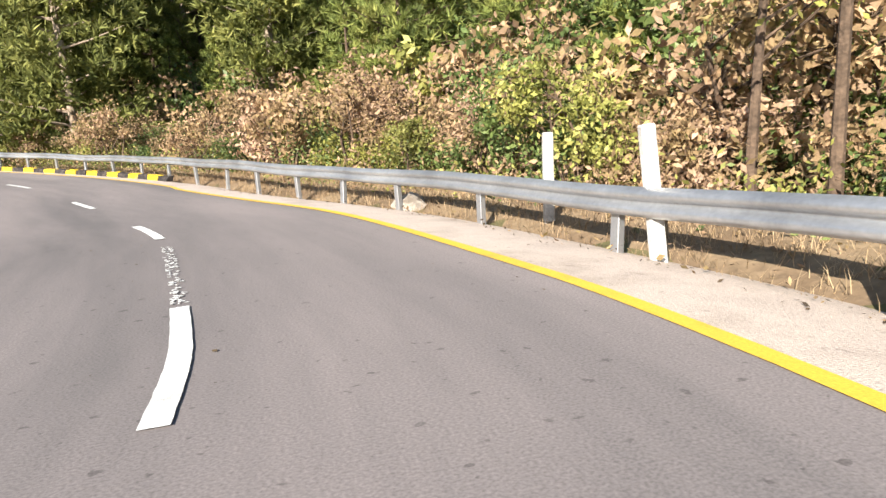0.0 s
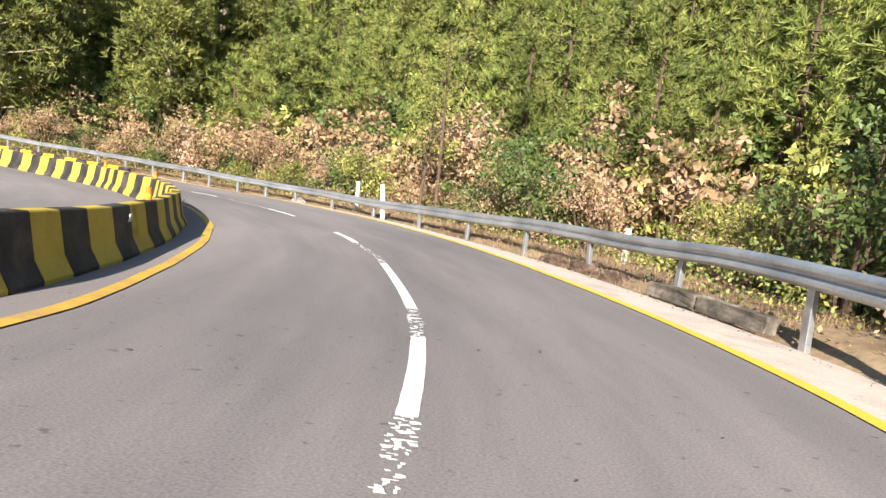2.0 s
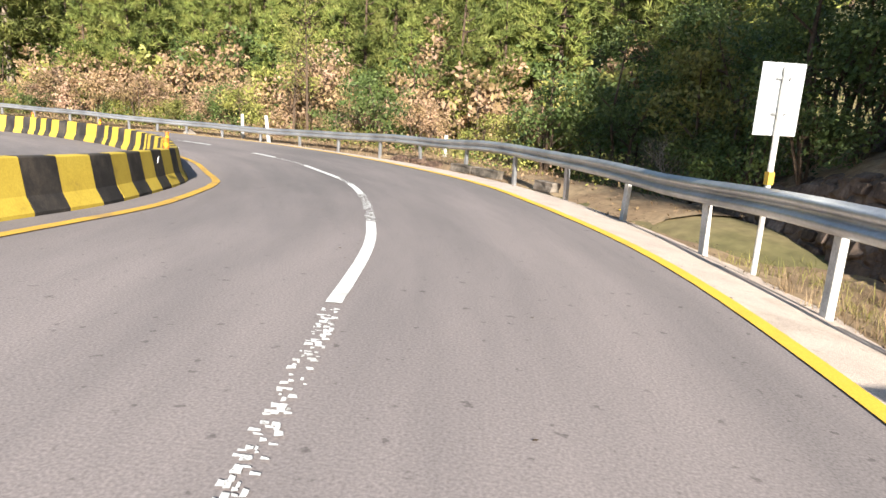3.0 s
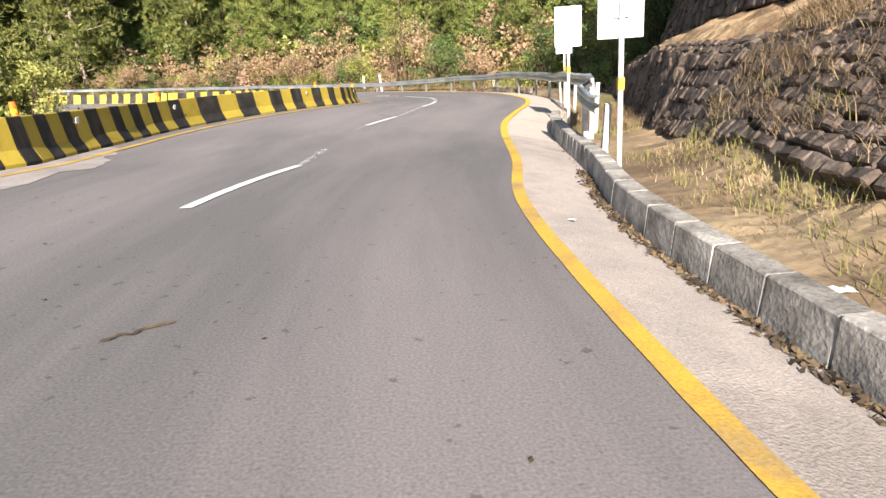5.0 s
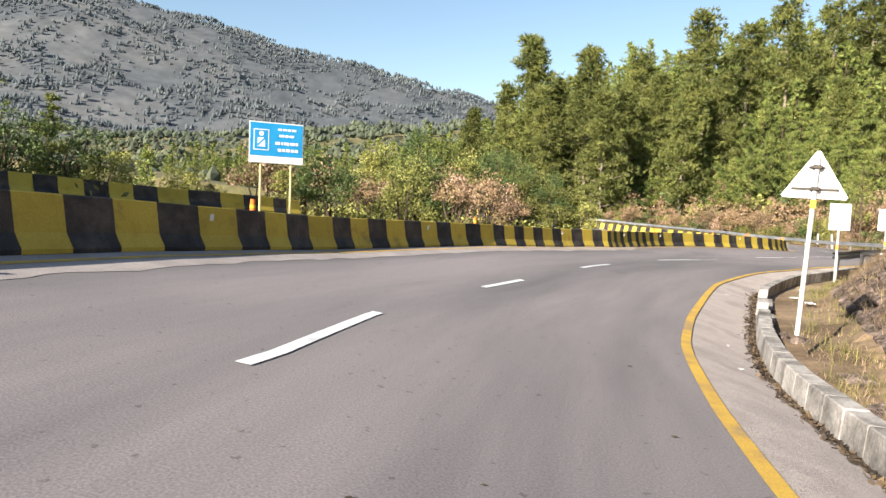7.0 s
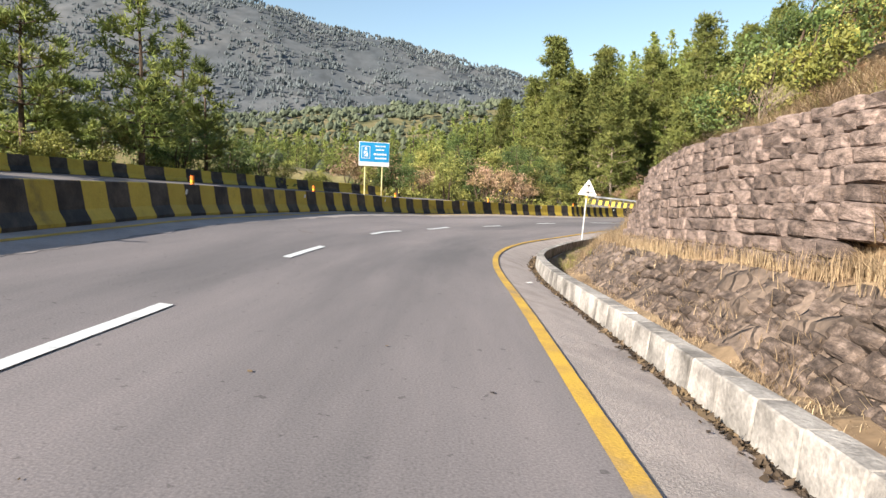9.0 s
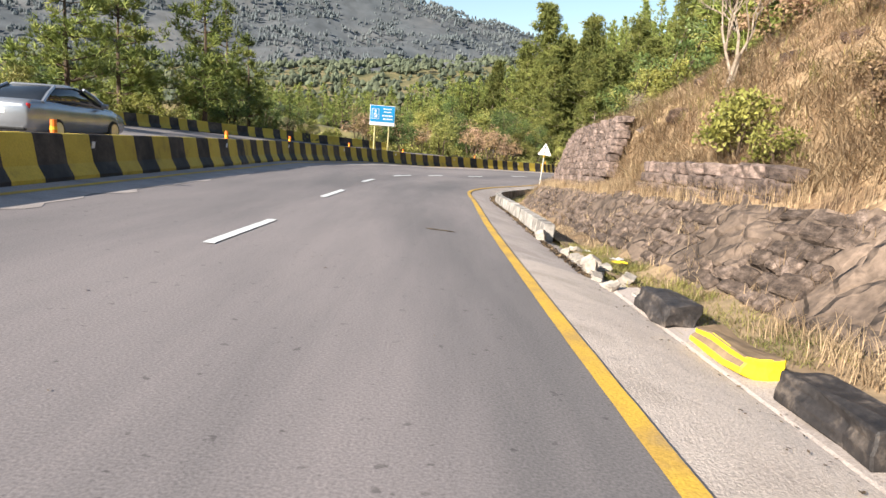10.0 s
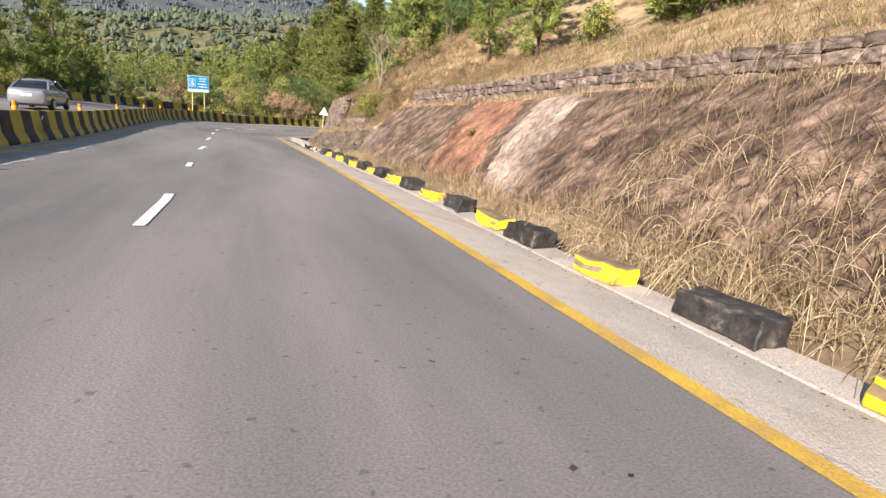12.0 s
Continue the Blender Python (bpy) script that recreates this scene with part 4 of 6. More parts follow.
def stone_material(name, dark, light, scale):
    """Stones in irregular rows with recessed joints, for faces where single stones are small."""
    m = mat(name, [dark, light], 1.2, 0.92, bump=0.7, bump_scale=14, grain=0.3)
    nt = m.node_tree
    b = nt.nodes["Principled BSDF"]
    tc = [n for n in nt.nodes if n.bl_idname == "ShaderNodeTexCoord"][0]
    vo = nt.nodes.new("ShaderNodeTexVoronoi")
    vo.feature, vo.inputs["Scale"].default_value, vo.inputs["Randomness"].default_value = "DISTANCE_TO_EDGE", scale, 0.9
    wob = nt.nodes.new("ShaderNodeTexNoise")
    wob.inputs["Scale"].default_value = 3.0
    mixv = nt.nodes.new("ShaderNodeVectorMath")
    mixv.operation = "MULTIPLY_ADD"
    mixv.inputs[1].default_value = (0.25, 0.25, 0.25)
    nt.links.new(tc.outputs["Object"], wob.inputs["Vector"])
    nt.links.new(wob.outputs["Color"], mixv.inputs[0])
    nt.links.new(tc.outputs["Object"], mixv.inputs[2])
    nt.links.new(mixv.outputs[0], vo.inputs["Vector"])
    r = nt.nodes.new("ShaderNodeMapRange")
    r.inputs["From Max"].default_value = 0.14
    nt.links.new(vo.outputs["Distance"], r.inputs["Value"])
    old = b.inputs["Normal"].links[0].from_node
    bp = nt.nodes.new("ShaderNodeBump")
    bp.inputs["Strength"].default_value, bp.inputs["Distance"].default_value = 0.9, 0.06
    nt.links.new(r.outputs[0], bp.inputs["Height"])
    nt.links.new(old.outputs[0], bp.inputs["Normal"])
    nt.links.new(bp.outputs[0], b.inputs["Normal"])
    return m


M["pitching"] = stone_material("stone_pitching", (0.075, 0.055, 0.043), (0.2, 0.145, 0.11), 2.6)
M["red_earth"] = mat("red_earth", [(0.09, 0.045, 0.032), (0.23, 0.11, 0.068), (0.33, 0.17, 0.11)], 1.6, 0.95, bump=1.0, bump_scale=8, grain=0.4, along=(0.33, -0.94, 0.9), detail=10, dist=0.1)
M["pale_rock"] = mat("pale_rock", [(0.08, 0.058, 0.048), (0.25, 0.18, 0.145), (0.42, 0.32, 0.27)], 1.9, 0.9, bump=1.0, bump_scale=8, grain=0.4, along=(0.33, -0.94, 0.9), detail=10, dist=0.1)
M["grass_ground"] = mat("dry_grass_ground", [(0.1, 0.062, 0.036), (0.225, 0.142, 0.08), (0.36, 0.255, 0.15), (0.27, 0.175, 0.1)], 0.9, 0.98, bump=1.0, bump_scale=16, grain=0.3)
build_bank()


# concrete kerb wall in short cast lengths
def kerb_length(u0, u1, name, label, h=0.32, w=0.2, material="concrete", tilt=0.0, dz=0.0, l=None, group="kerb lengths", rough=False):
    l = shoulder(u0) if l is None else l
    a, b = at(u0, l + w / 2), at(u1, l + w / 2)
    d = b - a
    n = math.hypot(d.x, d.y)
    bm = bmesh.new()
    vs = box(bm, n - 0.004, w, h, None, 0.012)
    if rough:
        bmesh.ops.subdivide_edges(bm, edges=bm.edges[:], cuts=2, use_grid_fill=True)
        for v in bm.verts:
            v.co += noise.noise_vector(v.co * 5 + Vector((u0 * 3, 0, 0))) * 0.05
    for v in bm.verts:
        q = noise.noise_vector(Vector((v.co.x * 3 + u0 * 7, v.co.y * 3, v.co.z * 3))) * 0.01
        v.co += q
        if v.co.z > h * 0.5:
            v.co.y += 0.03
    ob = part(name, bm, M[material])
    ob.matrix_world = Matrix.Translation((a + b) / 2 + Vector((0, 0, drop((u0 + u1) / 2) - 0.03 + dz))) @ Matrix.Rotation(math.atan2(d.y, d.x), 4, "Z") @ Matrix.Rotation(-math.atan2(d.z, n), 4, "Y") @ Matrix.Rotation(tilt, 4, "X")
    return tagged(ob, label, "kerb", group)


for lo, hi in ((24.6, 44.4), (45.75, 46.3), (47.0, 76.4)):
    n = max(1, int(round((at(hi, 1) - at(lo, 1)).length / 0.47)))
    for k in range(n):
        kerb_length(lo + (hi - lo) * k / n, lo + (hi - lo) * (k + 1) / n, "kerb_block", "stained grey concrete kerb block beside the gutter")
for lo, hi in ((44.45, 45.7), (46.35, 46.95)):
    kerb_length(lo, hi, "kerb_block", "broken low concrete kerb foundation", 0.12, 0.3)
for u, n, h, tilt, dl in ((76.45, 0.34, 0.2, 0.5, -0.1), (77.3, 0.2, 0.08, -0.3, 0.3), (77.8, 0.14, 0.09, 0.4, 0.05), (78.1, 0.5, 0.07, 0.15, 0.12), (78.7, 0.3, 0.2, -0.6, 0.12), (79.0, 0.34, 0.1, 0.2, 0.26), (79.35, 0.28, 0.17, 0.45, 0.05), (79.55, 0.5, 0.08, -0.2, -0.02), (79.9, 0.24, 0.16, -0.3, 0.28), (80.3, 0.3, 0.1, 0.3, 0.0), (80.75, 0.22, 0.08, 0.2, 0.2)):
    ob = kerb_length(u, u + n, "kerb_block", "broken pale concrete kerb piece lying loose", h, 0.15, "concrete_pale", tilt, 0, shoulder(u) + dl, "broken kerb pieces", True)
    ob.rotation_euler.z += dice.uniform(-0.6, 0.6)
# yellow and black kerb stones on a low concrete footing
tagged(part("kerb_footing", strip(80.4, 112, lambda u: [(1.08, drop(u) - 0.03), (1.15, drop(u) + 0.004), (1.46, drop(u) + 0.03), (1.5, drop(u) - 0.1)]), M["shoulder"]), "low concrete footing along the shoulder", "kerb", kind="structure")
for k, u in enumerate((81.3, 82.5, 83.75, 84.95, 86.2, 87.3, 88.55, 89.85, 91.1, 92.4, 93.9, 95.45, 96.95, 98.5, 99.75, 101.45, 103.05, 104.7, 106.1, 107.6, 108.9)):
    black = k % 2 == 0
    ob = kerb_length(u, u + 0.82 + dice.uniform(-0.05, 0.08), "kerb_stone", "tar-black painted kerb stone" if black else "flaking yellow painted kerb stone with a bare top", 0.2 if black else 0.15, 0.3 if black else 0.25, "kerb_black" if black else "kerb_yellow", dice.uniform(-0.06, 0.06), 0.05, shoulder(u) + 0.07 + dice.uniform(-0.03, 0.04), "painted kerb stones", True)
    if not black:
        ob.data.materials.append(M["soil"])
        for f in ob.data.polygons:
            if f.normal.z > 0.6:
                f.material_index = 1

# ---- what nobody could count: undergrowth, grass, far woods ----
def stuff(name, v, f, material, label, category):
    return tagged(part(name, (v.tolist(), [], f.tolist()), material), label, category, kind="stuff")


def road_points(n, u0, u1, l0, l1):
    u, l = rng.uniform(u0, u1, n), rng.uniform(l0, l1, n)
    i = np.interp(u, U, np.arange(len(U)))
    px = [np.interp(u, U, LINE[:, k]) + np.interp(u, U, RIGHT[:, k]) * l for k in range(2)]
    return u, l, px[0], px[1]


def undergrowth(n, u0, u1, l0, l1, per, size, spread, material, label, keep=None):
    u, l, x, y = road_points(n, u0, u1, l0, l1)
    if keep is not None:
        m = keep(u, l, x, y)
        x, y = x[m], y[m]
    z = terrain(x, y)
    c = np.repeat(np.stack([x, y, z], 1), per, 0)
    h = np.repeat(rng.uniform(0.4, 1.3, len(x)), per)
    c = c + rng.normal(0, spread, c.shape) * np.array([1, 1, 0.2])
    c[:, 2] += rng.random(len(c)) * h
    v, f = leaf_mesh(c, size, 0.5)
    stuff("undergrowth", v, f, material, label, "undergrowth")


undergrowth(420, -45, 12, 2.8, 20, 95, 0.05, 0.45, M["leaf_dark"], "dark green undergrowth below the trees")
undergrowth(450, -45, 12, 2.8, 20, 95, 0.05, 0.45, M["leaf_green"], "tangled green undergrowth below the trees")
undergrowth(480, -45, 12, 2.8, 18, 80, 0.06, 0.45, M["leaf_brown"], "withered brown undergrowth below the trees")
undergrowth(500, -30, 40, -40, -19.5, 36, 0.14, 0.5, M["leaf_green"], "green undergrowth inside the bend")
undergrowth(900, 36, 118, -60, -20.5, 30, 0.15, 0.5, M["leaf_green"], "green undergrowth sloping to the valley")


def blades(pos, height, width_, lean=0.35):
    """Grass blades: a bent strip of two quads each, joined."""
    n = len(pos)
    az = rng.uniform(0, math.tau, n)
    d = np.stack([np.cos(az), np.sin(az), np.zeros(n)], 1)
    side = np.stack([-np.sin(az), np.cos(az), np.zeros(n)], 1) * width_
    h = (height * rng.uniform(0.5, 1.4, n))[:, None]
    le = (lean * rng.uniform(0.2, 1.6, n))[:, None] * h
    up = np.array([0, 0, 1.0])
    mid = pos + up * h * 0.6 + d * le * 0.35
    tip = pos + up * h + d * le
    v = np.stack([pos - side, pos + side, mid + side * 0.7, mid - side * 0.7, tip], 1).reshape(-1, 3)
    i = np.arange(n) * 5
    f = [q for k in i.tolist() for q in ((k, k + 1, k + 2, k + 3), (k + 3, k + 2, k + 4))]
    return v, f


def bank_grass(n, u0, u1, j0, j1, height, name, label, material, clump=7, lean=0.35, keep=None, up=0.0, wide=0.0045):
    pts = []
    for _ in range(n):
        u, j = rng.uniform(u0, u1), rng.uniform(j0, j1)
        if keep and not keep(u, j):
            continue
        p = np.array(bank_at(u, j, up))
        pts.append(p + rng.normal(0, 0.09, (clump, 3)) * np.array([1, 1, 0.15]) - [0, 0, 0.05])
    v, f = blades(np.concatenate(pts), height, wide, lean)
    tagged(part(name, (v.tolist(), [], f), material), label, "grass", kind="stuff")


bank_grass(1500, 34, 112, 0.5, 2.05, 0.1, "dry_grass", "short dry grass on the verge", M["grass_dry"], 10, 1.2)
bank_grass(4400, 36, 112, 4.1, 7.2, 0.36, "dry_grass", "tall straw-coloured grass above the bank", M["grass_dry"], 10, 1.1, lambda u, j: u < 81 or j > 5.25)
bank_grass(900, 81, 112, 3.9, 4.9, 0.16, "dry_grass", "short dry grass on the ledge below the low wall", M["grass_dry"], 9, 0.8)
bank_grass(260, 57, 82, 1.9, 3.1, 0.14, "dry_grass", "dry grass tufts between the pitching stones", M["grass_dry"], 12, 1.2)
bank_grass(700, 76.5, 83, 0.1, 1.9, 0.09, "green_grass", "low olive weeds over the broken kerb", M["grass_green"], 14, 1.3)
bank_grass(2300, 34, 60, 2.1, 5.0, 0.22, "dry_grass", "dry grass hanging from the stone pitching", M["grass_brown"], 9, 1.4, None, 0.1)
bank_grass(1500, 58, 82, 3.0, 4.2, 0.25, "dry_grass", "dry grass on the wall's ledge", M["grass_dry"], 7)
bank_grass(420, 98.5, 112, 1.4, 4.2, 0.5, "dry_grass", "withered tangled stalks hanging over the bank", M["grass_brown"], 8, 1.3)
bank_grass(600, 82, 104, 1.2, 2.25, 0.24, "dry_grass", "dry grass at the foot of the bank", M["grass_dry"], 10, 1.0)


bank_grass(2000, 56, 112, 4.2, 7.4, 0.24, "dry_grass", "withered brown grass tufts on the slope", M["grass_brown"], 14, 1.2, lambda u, j: u < 81 or j > 5.3, 0, 0.007)
bank_grass(7000, 60, 86, 3.6, 7.4, 0.22, "dry_grass", "matted hay-coloured grass covering the slope", M["grass_dry"], 11, 1.8, lambda u, j: u < 81 or j > 5.3, 0, 0.009)
bank_grass(420, 52, 100, 5.2, 7.6, 0.34, "green_grass", "olive green grass tufts on the slope", M["grass_green"], 16, 0.8)
bank_grass(260, 18.5, 25.5, 0.0, 1.9, 0.3, "dry_grass", "rust-brown withered weeds behind the guard rail", M["grass_brown"], 16, 0.6)
bank_grass(150, 17, 27, 0.0, 1.6, 0.2, "green_grass", "olive green weeds below the guard rail", M["grass_green"], 14, 0.8)
bank_grass(260, 34, 60, 0.6, 2.6, 0.2, "green_grass", "olive green weeds on the verge", M["grass_green"], 14, 0.9)


def verge_grass(n, u0, u1, l0, l1, height, label):
    u, l, x, y = road_points(n, u0, u1, l0, l1)
    z = terrain(x, y)
    p = np.repeat(np.stack([x, y, z - 0.03], 1), 8, 0)
    p = p + rng.normal(0, 0.12, p.shape) * np.array([1, 1, 0.1])
    v, f = blades(p, height, 0.005, 0.9)
    tagged(part("dry_grass", (v.tolist(), [], f), M["grass_dry"]), label, "grass", kind="stuff")


verge_grass(4600, -40, 9, 1.5, 4.5, 0.2, "dry grass behind the guard rail")
verge_grass(1600, 40, 118, -24, -21, 0.5, "dry grass behind the far barrier")


def far_woods(n, r0, r1, a0, a1, h0, h1, label, material, w0=0.2, w1=0.42):
    """Crowns of distant trees: small uneven spindles."""
    r = np.sqrt(rng.uniform(r0 * r0, r1 * r1, n))
    az = np.radians(rng.uniform(a0, a1, n))
    x, y = -12 - np.sin(az) * r, -60 + np.cos(az) * r
    z = terrain(x, y)
    h, w = rng.uniform(h0, h1, n), rng.uniform(w0, w1, n)
    k = 5
    ang = np.arange(k) * math.tau / k
    v = np.zeros((n, 2 * k + 2, 3))
    for ring, (zz, rr) in enumerate(((0.2, 0.85), (0.55, 0.8))):
        j = rng.uniform(0.7, 1.3, (n, k))
        v[:, ring * k:(ring + 1) * k, 0] = x[:, None] + np.cos(ang) * (h * w * rr)[:, None] * j
        v[:, ring * k:(ring + 1) * k, 1] = y[:, None] + np.sin(ang) * (h * w * rr)[:, None] * j
        v[:, ring * k:(ring + 1) * k, 2] = (z + h * zz)[:, None] + rng.normal(0, 0.06, (n, k)) * h[:, None]
    v[:, -2] = np.stack([x, y, z], 1)
    v[:, -1] = np.stack([x, y, z + h], 1)
    f = []
    for q in range(k):
        p = (q + 1) % k
        f += [(q, p, k + p, k + q), (k + q, k + p, 2 * k + 1, 2 * k + 1), (p, q, 2 * k, 2 * k)]
    f = np.array(f)
    base = (np.arange(n) * (2 * k + 2))[:, None, None]
    allf = (f[None] + base).reshape(-1, 4)
    faces = [tuple(dict.fromkeys(t)) for t in allf.tolist()]
    tagged(part("far_woods", (v.reshape(-1, 3).tolist(), [], faces), material), label, "forest", kind="stuff")


far_woods(15000, 150, 700, -35, 75, 2.2, 5, "scrub and young pines on the middle hills", M["far_pine"], 0.4, 0.7)
# this forest's blue-grey colour includes the painted haze
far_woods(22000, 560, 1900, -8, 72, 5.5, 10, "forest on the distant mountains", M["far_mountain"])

# ---- dry-stone walls: single stones ----
def stone_mesh(seed, material="stone"):
    bm = bmesh.new()
    box(bm, 1, 1, 1, Matrix.Translation((0, 0, -0.5)), 0.13)
    for v in bm.verts:
        v.co += noise.noise_vector(v.co * 1.7 + Vector((seed * 9.1, seed * 3.3, 0))) * 0.16
    me = bpy.data.meshes.new("stone")
    bm.to_mesh(me)
    bm.free()
    me.materials.append(M[material])
    return me


STONES = [stone_mesh(k) for k in range(7)]


def stone_wall(u0, u1, foot, top, course, label, end_step=0.0, long=1.0):
    """Stones in courses on a leaning face; foot(u) and top(u) give (l, dz)."""
    wall = thing("stone_wall", label, "wall", Matrix.Translation(at((u0 + u1) / 2, foot((u0 + u1) / 2)[0])))
    inv = wall.matrix_world.inverted()
    d = random.Random(int(u0 * 10))
    h = max(top(u)[1] - foot(u)[1] for u in np.linspace(u0, u1, 9))
    rows = max(2, int(round(h / course)))
    for r in range(rows):
        q0, q1 = r / rows, (r + 1) / rows
        u = u0 + d.uniform(-0.1, 0.1)
        while u < u1 - end_step * r / rows:
            n = d.uniform(0.22, 0.62) * long
            c = u + n / 2
            f, t = foot(c), top(c)
            qc = (q0 + q1) / 2
            l, z = f[0] + (t[0] - f[0]) * qc, f[1] + (t[1] - f[1]) * qc
            ob = bpy.data.objects.new("stone", STONES[d.randrange(7)])
            scene.collection.objects.link(ob)
            ob.parent = wall
            m = Matrix.Translation(at(c, l + d.uniform(-0.03, 0.03), z)) @ Matrix.Rotation(head(c) + d.uniform(-0.07, 0.07), 4, "Z") @ Matrix.Rotation(d.uniform(-0.06, 0.06), 4, "Y")
            ob.matrix_basis = inv @ m @ Matrix.Diagonal((n * 1.04, 0.34, (t[1] - f[1]) / rows * d.uniform(0.9, 1.12), 1))
            u += n
    part("core", strip(u0 + 0.2, u1 - 0.7, lambda u: [(foot(u)[0] + 0.1, foot(u)[1] - 0.2), (top(u)[0] + 0.1, top(u)[1] - 0.04), (top(u)[0] + 0.7, top(u)[1] - 0.02)]), M["mortar"]).parent = None
    core = [o for o in scene.collection.objects if o.name.startswith("core")][-1]
    core.parent = wall
    core.matrix_basis = inv
    return wall


stone_wall(60.8, 71.0, lambda u: (3.25, 0.55), lambda u: (3.85, 2.6 - 0.05 * max(0, 64 - u)), 0.2, "tall reddish-brown dry-stone retaining wall on the bank", 0.5)
stone_wall(74.4, 79.6, lambda u: (3.25, 0.75), lambda u: (3.45, 1.35), 0.2, "short brown dry-stone wall on the grassy bank")
stone_wall(82.3, 112, lambda u: (4.7, 1.95), lambda u: (4.8, 2.5), 0.2, "low dry-stone wall along the top of the rock cut")


# ---- signs ----
def sign_post(bm, h, r=0.035):
    tube(bm, [Vector((0, 0, -0.1)), Vector((0, 0, h * 0.5)), Vector((0, 0, h))], [r, r, r], 10)


def chevron_sign(u, l, dz, yaw=0.0, h=1.95, lean=0.0):
    """A rectangular bend marker seen from its bare aluminium back."""
    s = thing("road_sign", "bare aluminium back of a rectangular road sign on a white post", "road sign", group="bend signs")
    bm = bmesh.new()
    box(bm, 0.6, 0.012, 0.87, Matrix.Translation((0, -0.05, h - 0.87)), 0.004)
    part("panel", bm, M["aluminium"], s)
    bm = bmesh.new()
    sign_post(bm, h - 0.05)
    part("post", bm, M["white_post"], s)
    bm = bmesh.new()
    box(bm, 0.082, 0.076, 0.16, Matrix.Translation((0, 0, h * 0.42)))
    part("band", bm, M["yellow_line"], s, "yellow painted band")
    for z in (h - 0.62, h - 0.2):
        bm = bmesh.new()
        box(bm, 0.2, 0.03, 0.03, Matrix.Translation((0, -0.03, z)), 0.004)
        part("bracket", bm, M["steel"], s)
    s.matrix_world = Matrix.Translation(at(u, l, dz)) @ Matrix.Rotation(head(u) - math.pi / 2 + yaw, 4, "Z") @ Matrix.Rotation(lean, 4, "Y")
    return s


chevron_sign(18.27, 1.06, -0.06, 0.1, 2.54)
chevron_sign(25.35, 1.16, 0.0, 0.12, 2.5)
chevron_sign(35.79, 1.40, -0.22, 0.1, 2.62)


def warning_sign(u, l, dz):
    """A triangular warning sign seen from behind."""
    s = thing("warning_sign", "white back of a triangular warning sign on a leaning white post", "road sign")
    h = 2.43
    bm = bmesh.new()
    tri = [(-0.41, 0), (0.41, 0), (0, 0.67)]
    ring = [[bm.verts.new((x, y, h - 0.67 + z)) for x, z in tri] for y in (-0.06, -0.045)]
    bm.faces.new(ring[0]), bm.faces.new(ring[1][::-1])
    for k in range(3):
        bm.faces.new((ring[0][k], ring[1][k], ring[1][(k + 1) % 3], ring[0][(k + 1) % 3]))
    bmesh.ops.recalc_face_normals(bm, faces=bm.faces)
    bmesh.ops.bevel(bm, geom=[e for e in bm.edges if abs(e.verts[0].co.y - e.verts[1].co.y) > 0.01], offset=0.03, segments=3, affect="EDGES")
    part("panel", bm, M["sign_white"], s)
    bm = bmesh.new()
    sign_post(bm, h - 0.12, 0.03)
    part("post", bm, M["white_post"], s)
    for z, w in ((h - 0.56, 0.56), (h - 0.27, 0.2)):
        bm = bmesh.new()
        box(bm, w, 0.02, 0.03, Matrix.Translation((0, -0.035, z)))
        box(bm, 0.12, 0.1, 0.05, Matrix.Translation((0, 0, z - 0.01)), 0.01)
        part("bracket", bm, M["dark_steel"], s)
    bm = bmesh.new()
    box(bm, 0.068, 0.066, 0.12, Matrix.Translation((0, 0, 1.62)))
    part("band", bm, M["yellow_line"], s, "yellow painted band")
    s.matrix_world = Matrix.Translation(at(u, l, dz)) @ Matrix.Rotation(head(u) - math.pi / 2 - 0.1, 4, "Z") @ Matrix.Rotation(-0.035, 4, "Y") @ Matrix.Rotation(0.04, 4, "X")


warning_sign(50.15, 1.38, 0.3)


